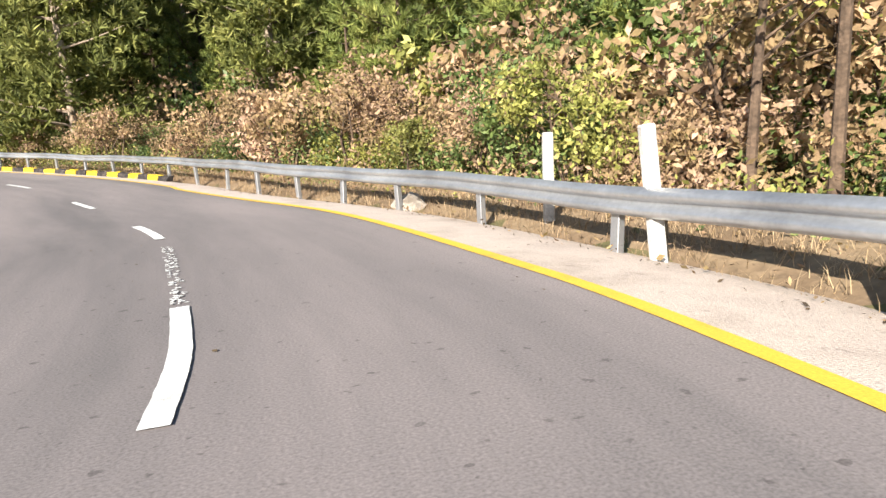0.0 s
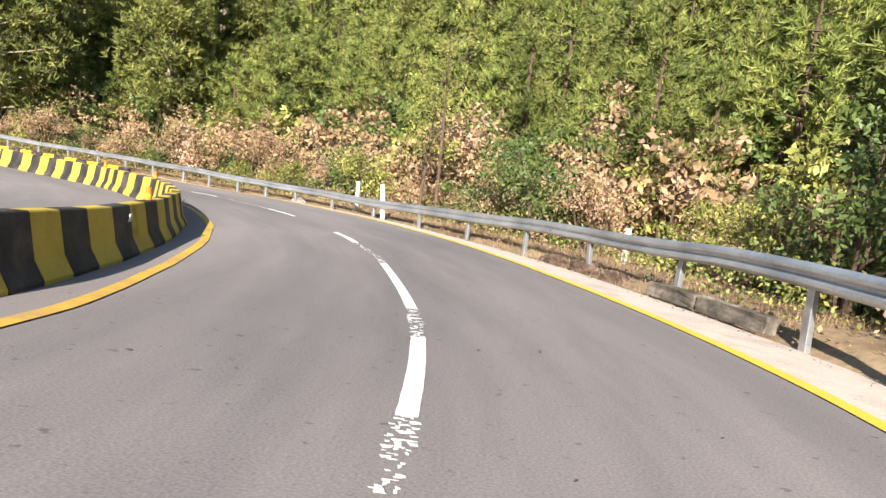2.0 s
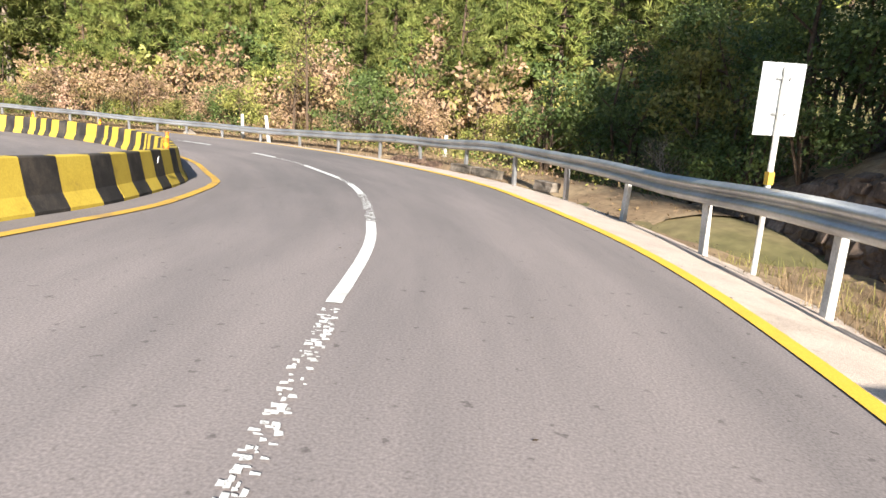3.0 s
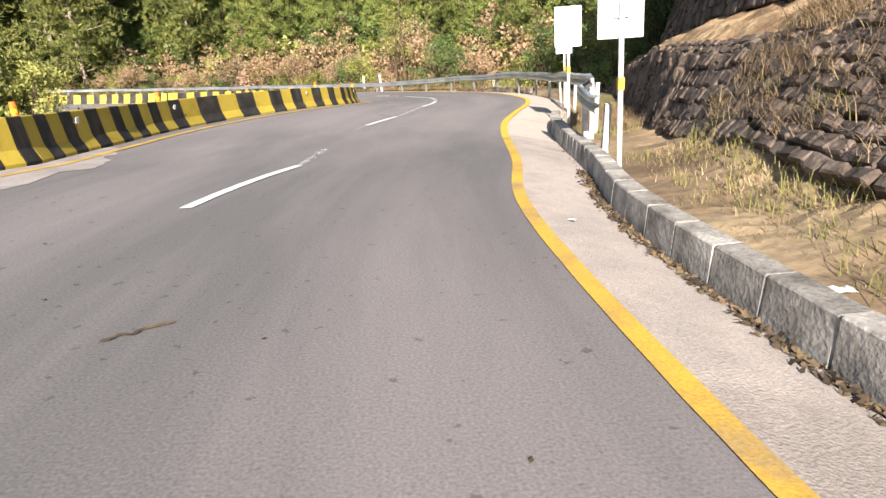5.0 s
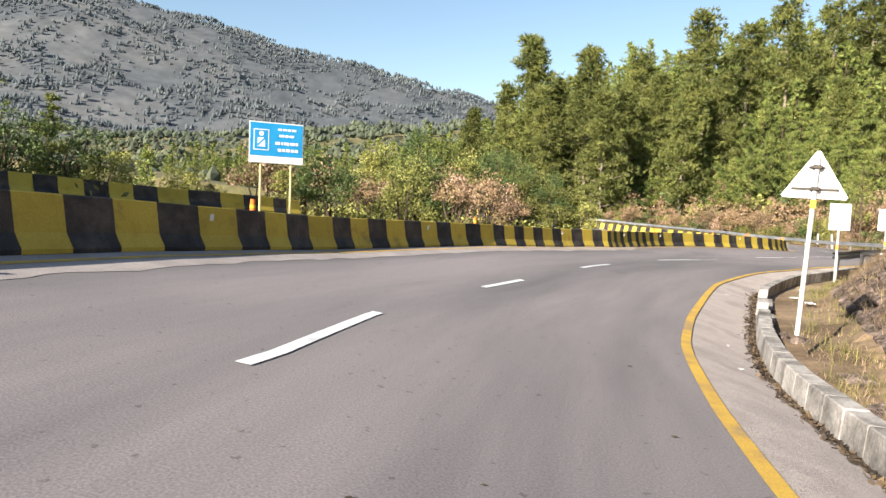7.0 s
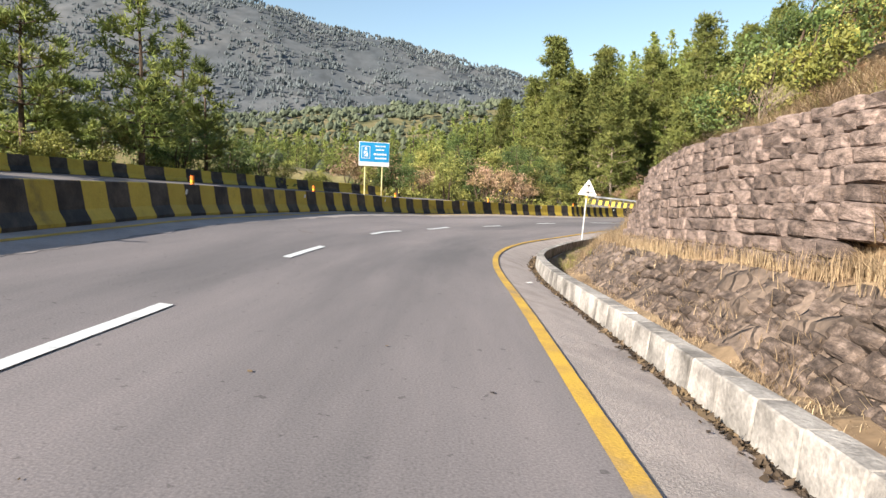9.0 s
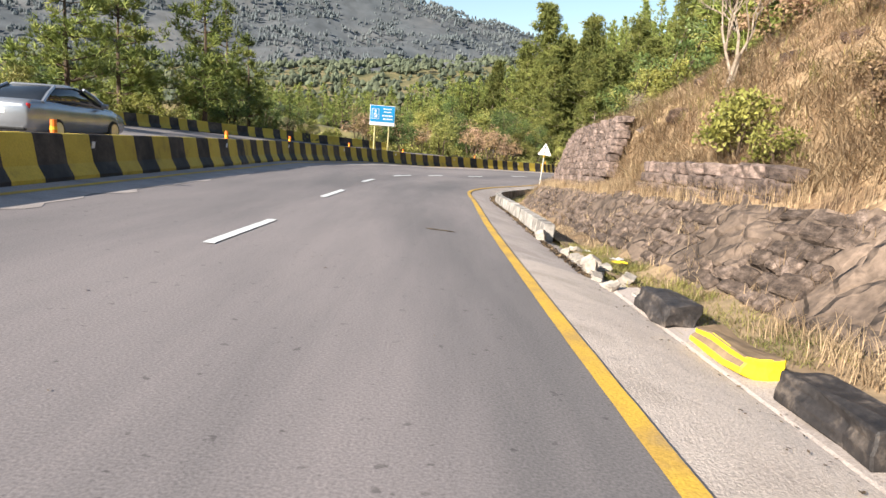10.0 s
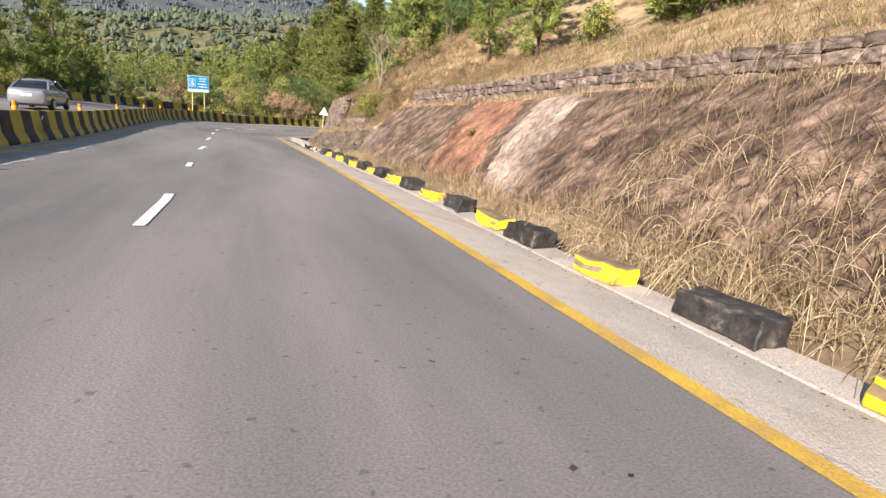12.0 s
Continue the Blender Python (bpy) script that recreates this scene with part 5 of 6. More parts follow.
def blue_board():
    """The large blue seat-belt board beyond the far barrier; its face is its -y side."""
    s = thing("information_board", "blue and white seat belt information board on two posts", "road sign")
    w, h, z0 = 2.2, 1.68, 2.85
    g = float(terrain(-30.3, -33.1)[0])
    bm = bmesh.new()
    box(bm, w, 0.04, h, Matrix.Translation((0, 0.03, z0)), 0.01)
    part("panel", bm, M["sign_white"], s, "white bordered aluminium panel")
    bm = bmesh.new()
    box(bm, w - 0.07, 0.01, h - 0.34, Matrix.Translation((0, 0.006, z0 + 0.3)))
    part("blue_field", bm, M["sign_blue"], s, "blue reflective field")
    for x in (-0.62, 0.62):
        bm = bmesh.new()
        tube(bm, [Vector((x, 0.09, g - 0.2)), Vector((x, 0.09, 2.0)), Vector((x, 0.09, z0 + h - 0.1))], [0.05] * 3, 10)
        part("post", bm, M["post_yellow"], s)
    bm = bmesh.new()
    box(bm, 0.62, 0.006, 0.86, Matrix.Translation((-0.62, -0.003, z0 + 0.52)))
    part("pictogram_field", bm, M["sign_white"], s, "white pictogram frame")
    bm = bmesh.new()
    box(bm, 0.54, 0.006, 0.78, Matrix.Translation((-0.62, -0.007, z0 + 0.56)))
    part("pictogram_ground", bm, M["sign_blue"], s)
    bm = bmesh.new()
    bmesh.ops.create_cone(bm, cap_ends=True, segments=18, radius1=0.1, radius2=0.1, depth=0.006, matrix=Matrix.Translation((-0.62, -0.012, z0 + 1.2)) @ Matrix.Rotation(math.pi / 2, 4, "X"))
    box(bm, 0.3, 0.006, 0.38, Matrix.Translation((-0.62, -0.012, z0 + 0.66)), 0.002)
    part("pictogram", bm, M["sign_white"], s, "plain white pictogram shapes")
    bm = bmesh.new()
    box(bm, 0.06, 0.006, 0.46, Matrix.Translation((-0.62, -0.017, z0 + 0.87)) @ Matrix.Rotation(0.75, 4, "Y") @ Matrix.Translation((0, 0, -0.23)))
    part("belt_bar", bm, M["sign_blue"], s)
    for z, x0, n, bh in ((1.36, 0.1, 4, 0.09), (1.1, 0.15, 3, 0.1), (0.78, 0.0, 6, 0.12), (0.5, 0.1, 5, 0.12)):
        d = random.Random(int(z * 100))
        x = x0 - 0.05
        for k in range(n):
            bw = d.uniform(0.08, 0.22)
            if x + bw > 1.0:
                break
            bm = bmesh.new()
            box(bm, bw, 0.006, bh, Matrix.Translation((x + bw / 2, -0.003, z0 + z)))
            part("text_bar", bm, M["sign_white"], s)
            x += bw + 0.035
    s.matrix_world = Matrix.Translation((-30.28, -33.12, 0)) @ Matrix.Rotation(math.atan2(1.42, 1.65), 4, "Z")


blue_board()


# ---- reflectors on the barrier, tall posts behind the rail ----
def reflector(u, l, dz):
    s = thing("lane_reflector", "orange and yellow reflector post on the barrier top", "reflector", group="barrier reflectors")
    bm = bmesh.new()
    bmesh.ops.create_cone(bm, cap_ends=True, segments=12, radius1=0.05, radius2=0.045, depth=0.2, matrix=Matrix.Translation((0, 0, 0.1)))
    part("body", bm, M["orange"], s)
    bm = bmesh.new()
    bmesh.ops.create_cone(bm, cap_ends=True, segments=12, radius1=0.052, radius2=0.05, depth=0.05, matrix=Matrix.Translation((0, 0, 0.07)))
    part("band", bm, M["kerb_yellow"], s, "yellow reflective band")
    s.matrix_world = Matrix.Translation(at(u, l, dz))


for u in (-12, -5.3, 6.1, 12.3, 19, 27, 35.5, 43.5, 50.7, 57.2, 63.8, 70.2, 77.7, 84.5, 91, 98, 104):
    reflector(u, -width(u) - 0.28, 0.69 / broad(u))


def small_marker(u):
    bm = bmesh.new()
    box(bm, 0.09, 0.012, 0.11, None, 0.004)
    ob = part("barrier_marker", bm, M["sign_white"])
    ob.matrix_world = Matrix.Translation(at(u, -width(u) - 0.145, 0.47 / broad(u))) @ Matrix.Rotation(head(u), 4, "Z") @ Matrix.Rotation(-0.14, 4, "X")
    tagged(ob, "small white reflector plate on the barrier face", "reflector", "barrier plates")


for u in np.arange(1.3, 104, 6.3):
    small_marker(u)


def tall_post(x, y, z, top, w, lean):
    bm = bmesh.new()
    box(bm, w, w * 0.9, top - z + 0.3, Matrix.Translation((0, 0, -0.3)), 0.012)
    for v in bm.verts:
        v.co += noise.noise_vector(v.co * 4) * 0.015
    ob = part("concrete_post", bm, M["white_post"])
    ob.matrix_world = Matrix.Translation((x, y, z)) @ Matrix.Rotation(lean, 4, "Y")
    tagged(ob, "weathered white concrete post behind the guard rail", "post", "old concrete posts")


for x, y, top, lean in ((1.0, 9.2, 0.22, 0.0), (1.5, 6.5, 0.27, -0.1)):
    tall_post(x, y, -1.15, top, 0.14, lean)
tall_post(6.9, -1.0, -1.4, -0.1, 0.14, 0.03)

# rubble and rock at the verge of the bend
def boulder(x, y, z, s, material, label, seed):
    bm = bmesh.new()
    bmesh.ops.create_icosphere(bm, subdivisions=2, radius=1)
    for v in bm.verts:
        v.co *= 1 + 0.4 * noise.noise(v.co * 1.3 + Vector((seed, 0, 0))) + 0.3 * noise.noise(v.co * 3.1 + Vector((0, seed, 0)))
        v.co.z *= 0.7
    ob = part("rock", bm, M[material])
    ob.matrix_world = Matrix.Translation((x, y, z)) @ Matrix.Rotation(seed, 4, "Z") @ Matrix.Diagonal((s * 1.3, s, s, 1))
    tagged(ob, label, "rock")


boulder(-0.95, 12.3, -1.0, 0.3, "concrete_pale", "pale rounded stone beside the guard rail", 1.0)
for k, (u, l, s) in enumerate(((3.5, 1.6, 0.3), (4.4, 1.8, 0.35), (5.4, 1.65, 0.3), (24.0, 1.2, 0.12), (47.9, 1.35, 0.12), (48.3, 1.6, 0.16), (53, 1.75, 0.15), (51.4, 1.9, 0.18))):
    p = at(u, l, -0.2)
    boulder(p.x, p.y, p.z + s * 0.25, s, "pale_rock" if u > 20 else "rock", "rough stone lying on the verge", k * 1.7)
for k, (u, l, s) in enumerate(((72.4, 4.7, 0.4), (70.9, 5.8, 0.5), (69.3, 6.6, 0.45), (76.2, 6.2, 0.35), (74.6, 5.9, 0.3), (58.6, 4.9, 0.4), (56.4, 5.4, 0.45))):
    prof = bank_profile(u)
    p = at(u, l, float(np.interp(l, [a for a, _ in prof], [b for _, b in prof])))
    boulder(p.x, p.y, p.z - 0.22 * s, s * 0.8, "rock", "dark rock outcrop in the dry grass slope", k * 2.3)

# ---- tall old pines along the skyline ----
def tall_pine(h, label, dense=False):
    """An old pine: rounded clumps of needles on level limbs; dense ones are clothed almost to the ground."""
    tree = thing("tall_pine", label, "tree", group="skyline pines")
    bm = bmesh.new()
    lean = rng.normal(0, 0.02, 2) * h
    path = [Vector((lean[0] * t * t, lean[1] * t * t, h * t)) for t in np.linspace(-0.04, 0.96, 8)]
    tube(bm, path, list(np.linspace(0.3, 0.06, 8)), 8)
    cen, dr = [], []
    limbs, low = (46, 0.1) if dense else (17, 0.45)
    for k in range(limbs):
        t = low + (0.98 - low) * k / (limbs - 1)
        az = k * 2.4 + rng.uniform(-0.5, 0.5)
        shape = (1.04 - t) ** 0.6 * rng.uniform(0.3, 1.2) if dense else (1.1 - abs(t - 0.66) * 1.9) * rng.uniform(0.5, 1.15)
        reach = h * (0.24 if dense else 0.155) * shape
        root = np.array([lean[0] * t * t, lean[1] * t * t, h * t])
        tip = root + np.array([math.cos(az) * reach, math.sin(az) * reach, 0.25 * reach])
        tube(bm, [Vector(root), Vector((root + tip) / 2 + [0, 0, -0.1]), Vector(tip)], [0.09, 0.06, 0.02], 5)
        n = 62 if dense else 80
        c = root + (tip - root) * rng.uniform(0.35, 1.05, (n, 1)) + unit(n) * (rng.random((n, 1)) ** 0.5) * np.array([1.2, 1.2, 0.8]) * h * (0.055 if dense else 0.06) * rng.uniform(0.8, 1.3)
        cen.append(c)
        d = c - (root + tip) / 2
        dr.append(d / (np.linalg.norm(d, axis=1)[:, None] + 1e-6) * 0.6 + np.array([0, 0, 0.5]))
    part("trunk", bm, M["bark_pale"], tree)
    v, f = tuft_mesh(np.concatenate(cen), np.concatenate(dr), 0.62, 7, 0.075)
    part("crown", (v.tolist(), [], f.tolist()), M["pine_old"], tree)
    return tree


M["pine_old"] = mat("old_pine_needles", [(0.095, 0.11, 0.034), (0.175, 0.19, 0.052), (0.26, 0.255, 0.075)], 0.5, 0.75, bump=0, rand=0.2, island=0.35, trans=0.35)
OLD = [tall_pine(20, "tall old pine with a bare pale trunk and rounded crown") for _ in range(2)]
FULL = [tall_pine(20, "tall dense dark green pine on the skyline", True) for _ in range(3)]
for kinds, places in ((FULL, ((-31.5, 50.6, 30.2), (-23.1, 45.4, 27.0), (-38, 57, 23.5), (-27.5, 53, 23.5), (-17, 50, 21), (-12, 55, 24.5), (-46, 60, 20), (-20, 38, 18.5), (-29, 42, 18), (-3, 46, 22), (12, 44, 21.5), (19, 40, 22), (-9, 40, 21))),
                      (OLD, ((-5.3, 52, 33), (7.9, 60, 37), (13.8, 58, 36), (25.5, 46, 36), (2, 60, 33), (32, 50, 36), (18.5, 55, 36), (-15, 58, 29)))):
    for k, (x, y, top) in enumerate(places):
        plant(kinds[k % len(kinds)], x, y, (top - float(terrain(x, y)[0])) / 20.0)
# green trees and shrubs on the slope above the walls
for u, l, kind, s in ((66.5, 8.0, PINES[2], 0.8), (64, 9.5, PINES[0], 0.8), (60, 6.3, BUSHES[0], 0.9), (58.5, 6.0, BUSHES[1], 0.9), (62, 7.2, BUSHES[2], 1.0), (57, 7.8, BUSHES[1], 1.2), (54, 7.0, BUSHES[0], 1.1), (77.0, 3.95, BUSHES[2], 0.75),
                      (78.6, 3.8, BUSHES[2], 0.5), (79.2, 4.6, BROWNS[1], 0.45), (76.0, 4.4, BUSHES[2], 0.5), (75.5, 7.0, BUSHES[0], 0.7), (70.5, 7.5, BROWNS[1], 0.8), (81.5, 8.0, PINES[2], 0.5), (84, 9.0, PINES[2], 0.6), (87.5, 9.5, BUSHES[2], 0.8), (90, 10.5, PINES[2], 0.7), (94, 9.6, BUSHES[0], 0.8), (97, 11, PINES[0], 0.6), (80, 10.5, PINES[0], 0.9)):
    p = at(u, l)
    ob = plant(kind, p.x, p.y, s)
    prof = bank_profile(u)
    ob.location.z = at(u, l, float(np.interp(l, [a for a, _ in prof], [b for _, b in prof])) - 0.1).z
# trees over the shaded masonry beside the bend; several are added only to cast shade
for u, l, kind, s in ((13.5, 8.5, BIG[0], 1.4), (15.5, 9.0, BIG[1], 1.6), (17.5, 10.5, BIG[0], 1.5), (19.5, 7.5, BIG[1], 1.5), (15.0, 6.2, BIG[1], 1.0), (13.6, 5.6, BIG[1], 0.8), (15.2, 4.6, BUSHES[1], 1.1), (18.8, 4.2, BIG[1], 1.15), (21.2, 4.0, BIG[0], 1.0), (23.6, 4.3, BIG[1], 1.15), (14.6, 4.4, BIG[1], 0.85), (16.6, 4.8, BIG[0], 0.9), (13.4, 3.7, BUSHES[1], 0.9), (14.4, 3.3, BUSHES[1], 0.8), (15.6, 3.5, BUSHES[1], 0.8), (12.2, 4.2, BUSHES[1], 0.7), (17.6, 6.2, BIG[1], 1.0), (20.0, 5.0, BIG[0], 1.1), (22.5, 5.2, BIG[1], 1.1), (25.0, 5.4, BIG[0], 1.0), (27.5, 5.8, BIG[1], 1.0), (17.0, 8.5, BIG[0], 1.3), (21.0, 9.0, BIG[1], 1.4), (28.5, 8.0, BIG[2], 1.2), (30.0, 5.7, BIG[0], 0.95), (32.5, 5.8, BIG[1], 1.0), (25.2, 6.9, BIG[1], 1.2)):
    p = at(u, l)
    ob = plant(kind, p.x, p.y, s)
    prof = bank_profile(max(u, 13))
    ob.location.z = at(u, l, float(np.interp(l, [a for a, _ in prof], [b for _, b in prof])) - 0.2).z


for u, l, kind, s in ((38, 10, BIG[0], 1.1), (41, 11.5, BIG[1], 1.2), (44.5, 10.5, BIG[0], 1.1), (48, 11.5, BIG[1], 1.0), (35, 11, BIG[0], 1.2), (32, 9.5, BIG[1], 1.0), (51.5, 10, BIG[2], 1.0), (46, 8.0, BUSHES[0], 1.0), (50, 7.5, BUSHES[1], 0.9), (53, 9, BUSHES[2], 1.2)):
    p = at(u, l)
    ob = plant(kind, p.x, p.y, s)
    prof = bank_profile(u)
    ob.location.z = at(u, l, float(np.interp(l, [a for a, _ in prof], [b for _, b in prof])) - 0.2).z


def slender_tree(x, y, h, label):
    """A young tree: thin trunk, few limbs, a loose airy crown."""
    tree = thing("slender_tree", label, "tree", Matrix.Translation((x, y, float(terrain(x, y)[0]) - 0.1)))
    bm, cen = bmesh.new(), []
    bend = rng.normal(0, 0.05, 2)
    path = [Vector((bend[0] * h * t * t, bend[1] * h * t * t, h * t)) for t in np.linspace(0, 1, 7)]
    tube(bm, path, list(np.linspace(0.085, 0.015, 7)), 8)
    for k in range(16):
        t = 0.35 + 0.62 * k / 15
        az, reach = rng.uniform(0, math.tau), h * rng.uniform(0.1, 0.22)
        root = np.array([bend[0] * h * t * t, bend[1] * h * t * t, h * t])
        tip = root + np.array([math.cos(az) * reach, math.sin(az) * reach, reach * rng.uniform(0.2, 0.8)])
        tube(bm, [Vector(root), Vector((root + tip) / 2), Vector(tip)], [0.025, 0.016, 0.005], 4)
        n = 70
        cen.append(tip + rng.normal(0, 0.28, (n, 3)))
    part("trunk", bm, M["bark"], tree)
    v, f = leaf_mesh(np.concatenate(cen), 0.06)
    part("crown", (v.tolist(), [], f.tolist()), M["leaf_green"], tree)


for x, y, h in ((3.75, 7.2, 7.5), (3.5, 8.5, 6), (6.5, 11.0, 6)):
    slender_tree(x, y, h, "slender young tree with a thin dark trunk behind the rail")


def bare_tree(u, l, dz, h, label, seed):
    """A leafless tree: forking limbs down to fine twigs."""
    d = random.Random(seed)
    tree = thing("bare_tree", label, "tree", Matrix.Translation(at(u, l, dz)))
    bm, tw = bmesh.new(), bmesh.new()

    def limb(p, v, r, n):
        q = p + v
        side = Vector((d.uniform(-1, 1), d.uniform(-1, 1), d.uniform(-0.3, 0.6))) * v.length * 0.1
        tube(bm if n > 2 else tw, [p, (p + q) / 2 + side, q], [r, r * 0.8, r * 0.62], 6 if n > 2 else 3)
        if n == 0:
            return
        for k in range(3 if n > 1 else 4):
            turn = Vector((d.uniform(-1, 1), d.uniform(-1, 1), d.uniform(-0.2, 0.55)))
            start = p.lerp(q, d.uniform(0.55, 1.0))
            limb(start, (v.normalized() + turn * 0.75).normalized() * v.length * d.uniform(0.55, 0.85), r * 0.55, n - 1)

    limb(Vector((0, 0, -0.2)), Vector((0.1, 0.05, h * 0.38)), 0.011 * h + 0.02, 5)
    part("trunk", bm, M["bark_pale"], tree)
    part("twig_mass", tw, M["bark_pale"], tree, "fine pale bare twigs")
    return tree


bare_tree(73.8, 5.0, 2.35, 4.2, "leafless pale tree on the dry grass slope", 3)
bare_tree(12.2, 3.4, -0.3, 2.2, "leafless pale shrub below the guard rail", 5)
bare_tree(62.5, 5.6, 3.0, 1.6, "leafless grey shrub above the stone wall", 8)


# ---- silver saloon on the second carriageway ----
def saloon_car(u, l, yaw):
    car = thing("car", "silver saloon car driving away on the far carriageway", "car")
    M["car_paint"] = mat("silver_car_paint", [(0.3, 0.31, 0.33), (0.36, 0.37, 0.39)], 2.0, 0.25, metal=0.6, bump=0, grain=0.03, spec=0.6)
    M["car_glass"] = mat("tinted_glass", [(0.012, 0.014, 0.017), (0.02, 0.022, 0.026)], 1.0, 0.06, bump=0, grain=0.0, spec=0.8)
    M["tail_lamp"] = mat("red_tail_lamp", [(0.4, 0.01, 0.01), (0.5, 0.02, 0.015)], 4.0, 0.15, bump=0, grain=0.05, spec=0.6)
    M["tyre"] = mat("tyre_rubber", [(0.015, 0.015, 0.015), (0.03, 0.03, 0.03)], 8.0, 0.85, bump=0.3)
    M["rim"] = mat("alloy_rim", [(0.4, 0.4, 0.42), (0.55, 0.55, 0.57)], 4.0, 0.3, metal=0.8, bump=0, grain=0.04)

    def loft(rows, material, name, label=""):
        bm = bmesh.new()
        rings = []
        for x, prof in rows:
            rings.append([bm.verts.new((x, y, z)) for y, z in prof])
        n = len(rings[0])
        for a, b in zip(rings, rings[1:]):
            for k in range(n):
                bm.faces.new((a[k], a[(k + 1) % n], b[(k + 1) % n], b[k]))
        bm.faces.new(rings[0]), bm.faces.new(rings[-1][::-1])
        bmesh.ops.recalc_face_normals(bm, faces=bm.faces)
        return part(name, bm, material, car, label, smooth=True)

    def ring(w, z0, z1, belt):
        half = [(w * 0.86, z0), (w * 0.98, z0 + 0.1), (w, belt - 0.15), (w * 0.96, belt), (w * 0.86, z1)]
        return [(-y, z) for y, z in half[::-1]] + half

    loft([(-2.22, ring(0.62, 0.34, 0.62, 0.56)), (-2.15, ring(0.8, 0.24, 0.74, 0.66)), (-1.5, ring(0.88, 0.2, 0.9, 0.8)), (-0.8, ring(0.89, 0.19, 0.95, 0.86)), (0.6, ring(0.89, 0.19, 0.97, 0.88)),
          (1.5, ring(0.88, 0.2, 1.02, 0.92)), (2.1, ring(0.84, 0.24, 1.03, 0.92)), (2.26, ring(0.78, 0.3, 0.96, 0.86)), (2.3, ring(0.74, 0.36, 0.88, 0.8))], M["car_paint"], "body")

    def roof(w0, w1, z0, z1):
        return [(-w0, z0), (-w1, z1 - 0.06), (-w1 * 0.8, z1), (w1 * 0.8, z1), (w1, z1 - 0.06), (w0, z0)]

    loft([(-1.05, roof(0.8, 0.78, 0.93, 0.98)), (-0.3, roof(0.8, 0.6, 0.93, 1.4)), (0.2, roof(0.8, 0.59, 0.93, 1.46)), (0.9, roof(0.8, 0.59, 0.93, 1.43)), (1.72, roof(0.78, 0.74, 0.95, 1.06))], M["car_glass"], "greenhouse", "dark tinted windows")
    loft([(-0.34, roof(0.6, 0.6, 1.37, 1.41)), (0.2, roof(0.61, 0.6, 1.4, 1.475)), (0.95, roof(0.61, 0.59, 1.36, 1.44))], M["car_paint"], "roof")
    for y in (-1, 1):
        for x0, x1 in ((0.95, 1.75), (-0.34, -1.08)):
            bm = bmesh.new()
            tube(bm, [Vector((x0, y * 0.6, 1.4)), Vector(((x0 + x1) / 2, y * 0.7, 1.22)), Vector((x1, y * 0.79, 0.97))], [0.045, 0.05, 0.05], 6)
            part("pillar", bm, M["car_paint"], car)
        for x in (-1.36, 1.33):
            bm = bmesh.new()
            m = Matrix.Translation((x, y * 0.8, 0.31)) @ Matrix.Rotation(math.pi / 2, 4, "X")
            bmesh.ops.create_cone(bm, cap_ends=True, segments=24, radius1=0.31, radius2=0.31, depth=0.2, matrix=m)
            bmesh.ops.bevel(bm, geom=[e for e in bm.edges if e.calc_face_angle(0) > 1], offset=0.03, segments=2, affect="EDGES")
            wheel = part("wheel", bm, M["tyre"], car, "black tyre on an alloy rim")
            bm = bmesh.new()
            bmesh.ops.create_cone(bm, cap_ends=True, segments=20, radius1=0.2, radius2=0.2, depth=0.02, matrix=Matrix.Translation((x, y * 0.91, 0.31)) @ Matrix.Rotation(math.pi / 2, 4, "X"))
            part("rim", bm, M["rim"], wheel)
        bm = bmesh.new()
        box(bm, 0.16, 0.32, 0.15, Matrix.Translation((2.18, y * 0.62, 0.78)), 0.03)
        part("tail_lamp", bm, M["tail_lamp"], car, "red tail lamp")
        bm = bmesh.new()
        box(bm, 0.12, 0.2, 0.13, Matrix.Translation((-0.75, y * 0.97, 0.93)), 0.03)
        part("mirror", bm, M["car_paint"], car)
    bm = bmesh.new()
    box(bm, 0.03, 0.46, 0.12, Matrix.Translation((2.29, 0, 0.66)), 0.006)
    part("plate", bm, M["sign_white"], car, "white plate with no lettering")
    bm = bmesh.new()
    box(bm, 0.1, 1.4, 0.16, Matrix.Translation((2.24, 0, 0.27)), 0.04)
    part("bumper", bm, M["tyre"], car, "dark lower bumper")
    car.matrix_world = Matrix.Translation(at(u, l)) @ Matrix.Rotation(head(u) + yaw, 4, "Z")


saloon_car(70.0, -11.6, 0.0)


# ---- small matter on and beside the road ----
def flakes(pts, size, up):
    """Small bent flakes lying about: leaves, grit, litter."""
    n = len(pts)
    az = rng.uniform(0, math.tau, n)
    s = size * rng.uniform(0.4, 1.5, n)[:, None]
    a = np.stack([np.cos(az), np.sin(az), rng.normal(0, up, n)], 1) * s
    b = np.stack([-np.sin(az), np.cos(az), rng.normal(0, up, n)], 1) * s * rng.uniform(0.3, 0.8, n)[:, None]
    v = np.stack([pts - a, pts - b, pts + a, pts + b], 1).reshape(-1, 3)
    f = (np.arange(n) * 4)[:, None] + np.arange(4)[None]
    return v, f


def lying(n, u0, u1, lat, lift_):
    out = []
    for _ in range(n):
        u = rng.uniform(u0, u1)
        l = lat(u)
        edge = np.interp(l / shoulder(u), [0, 0.36, 0.73, 1], [0, 0.25, 0.65, 1.0]) * drop(u) if l > 0 else 0
        out.append(at(u, l, edge + lift_))
    return np.array(out)


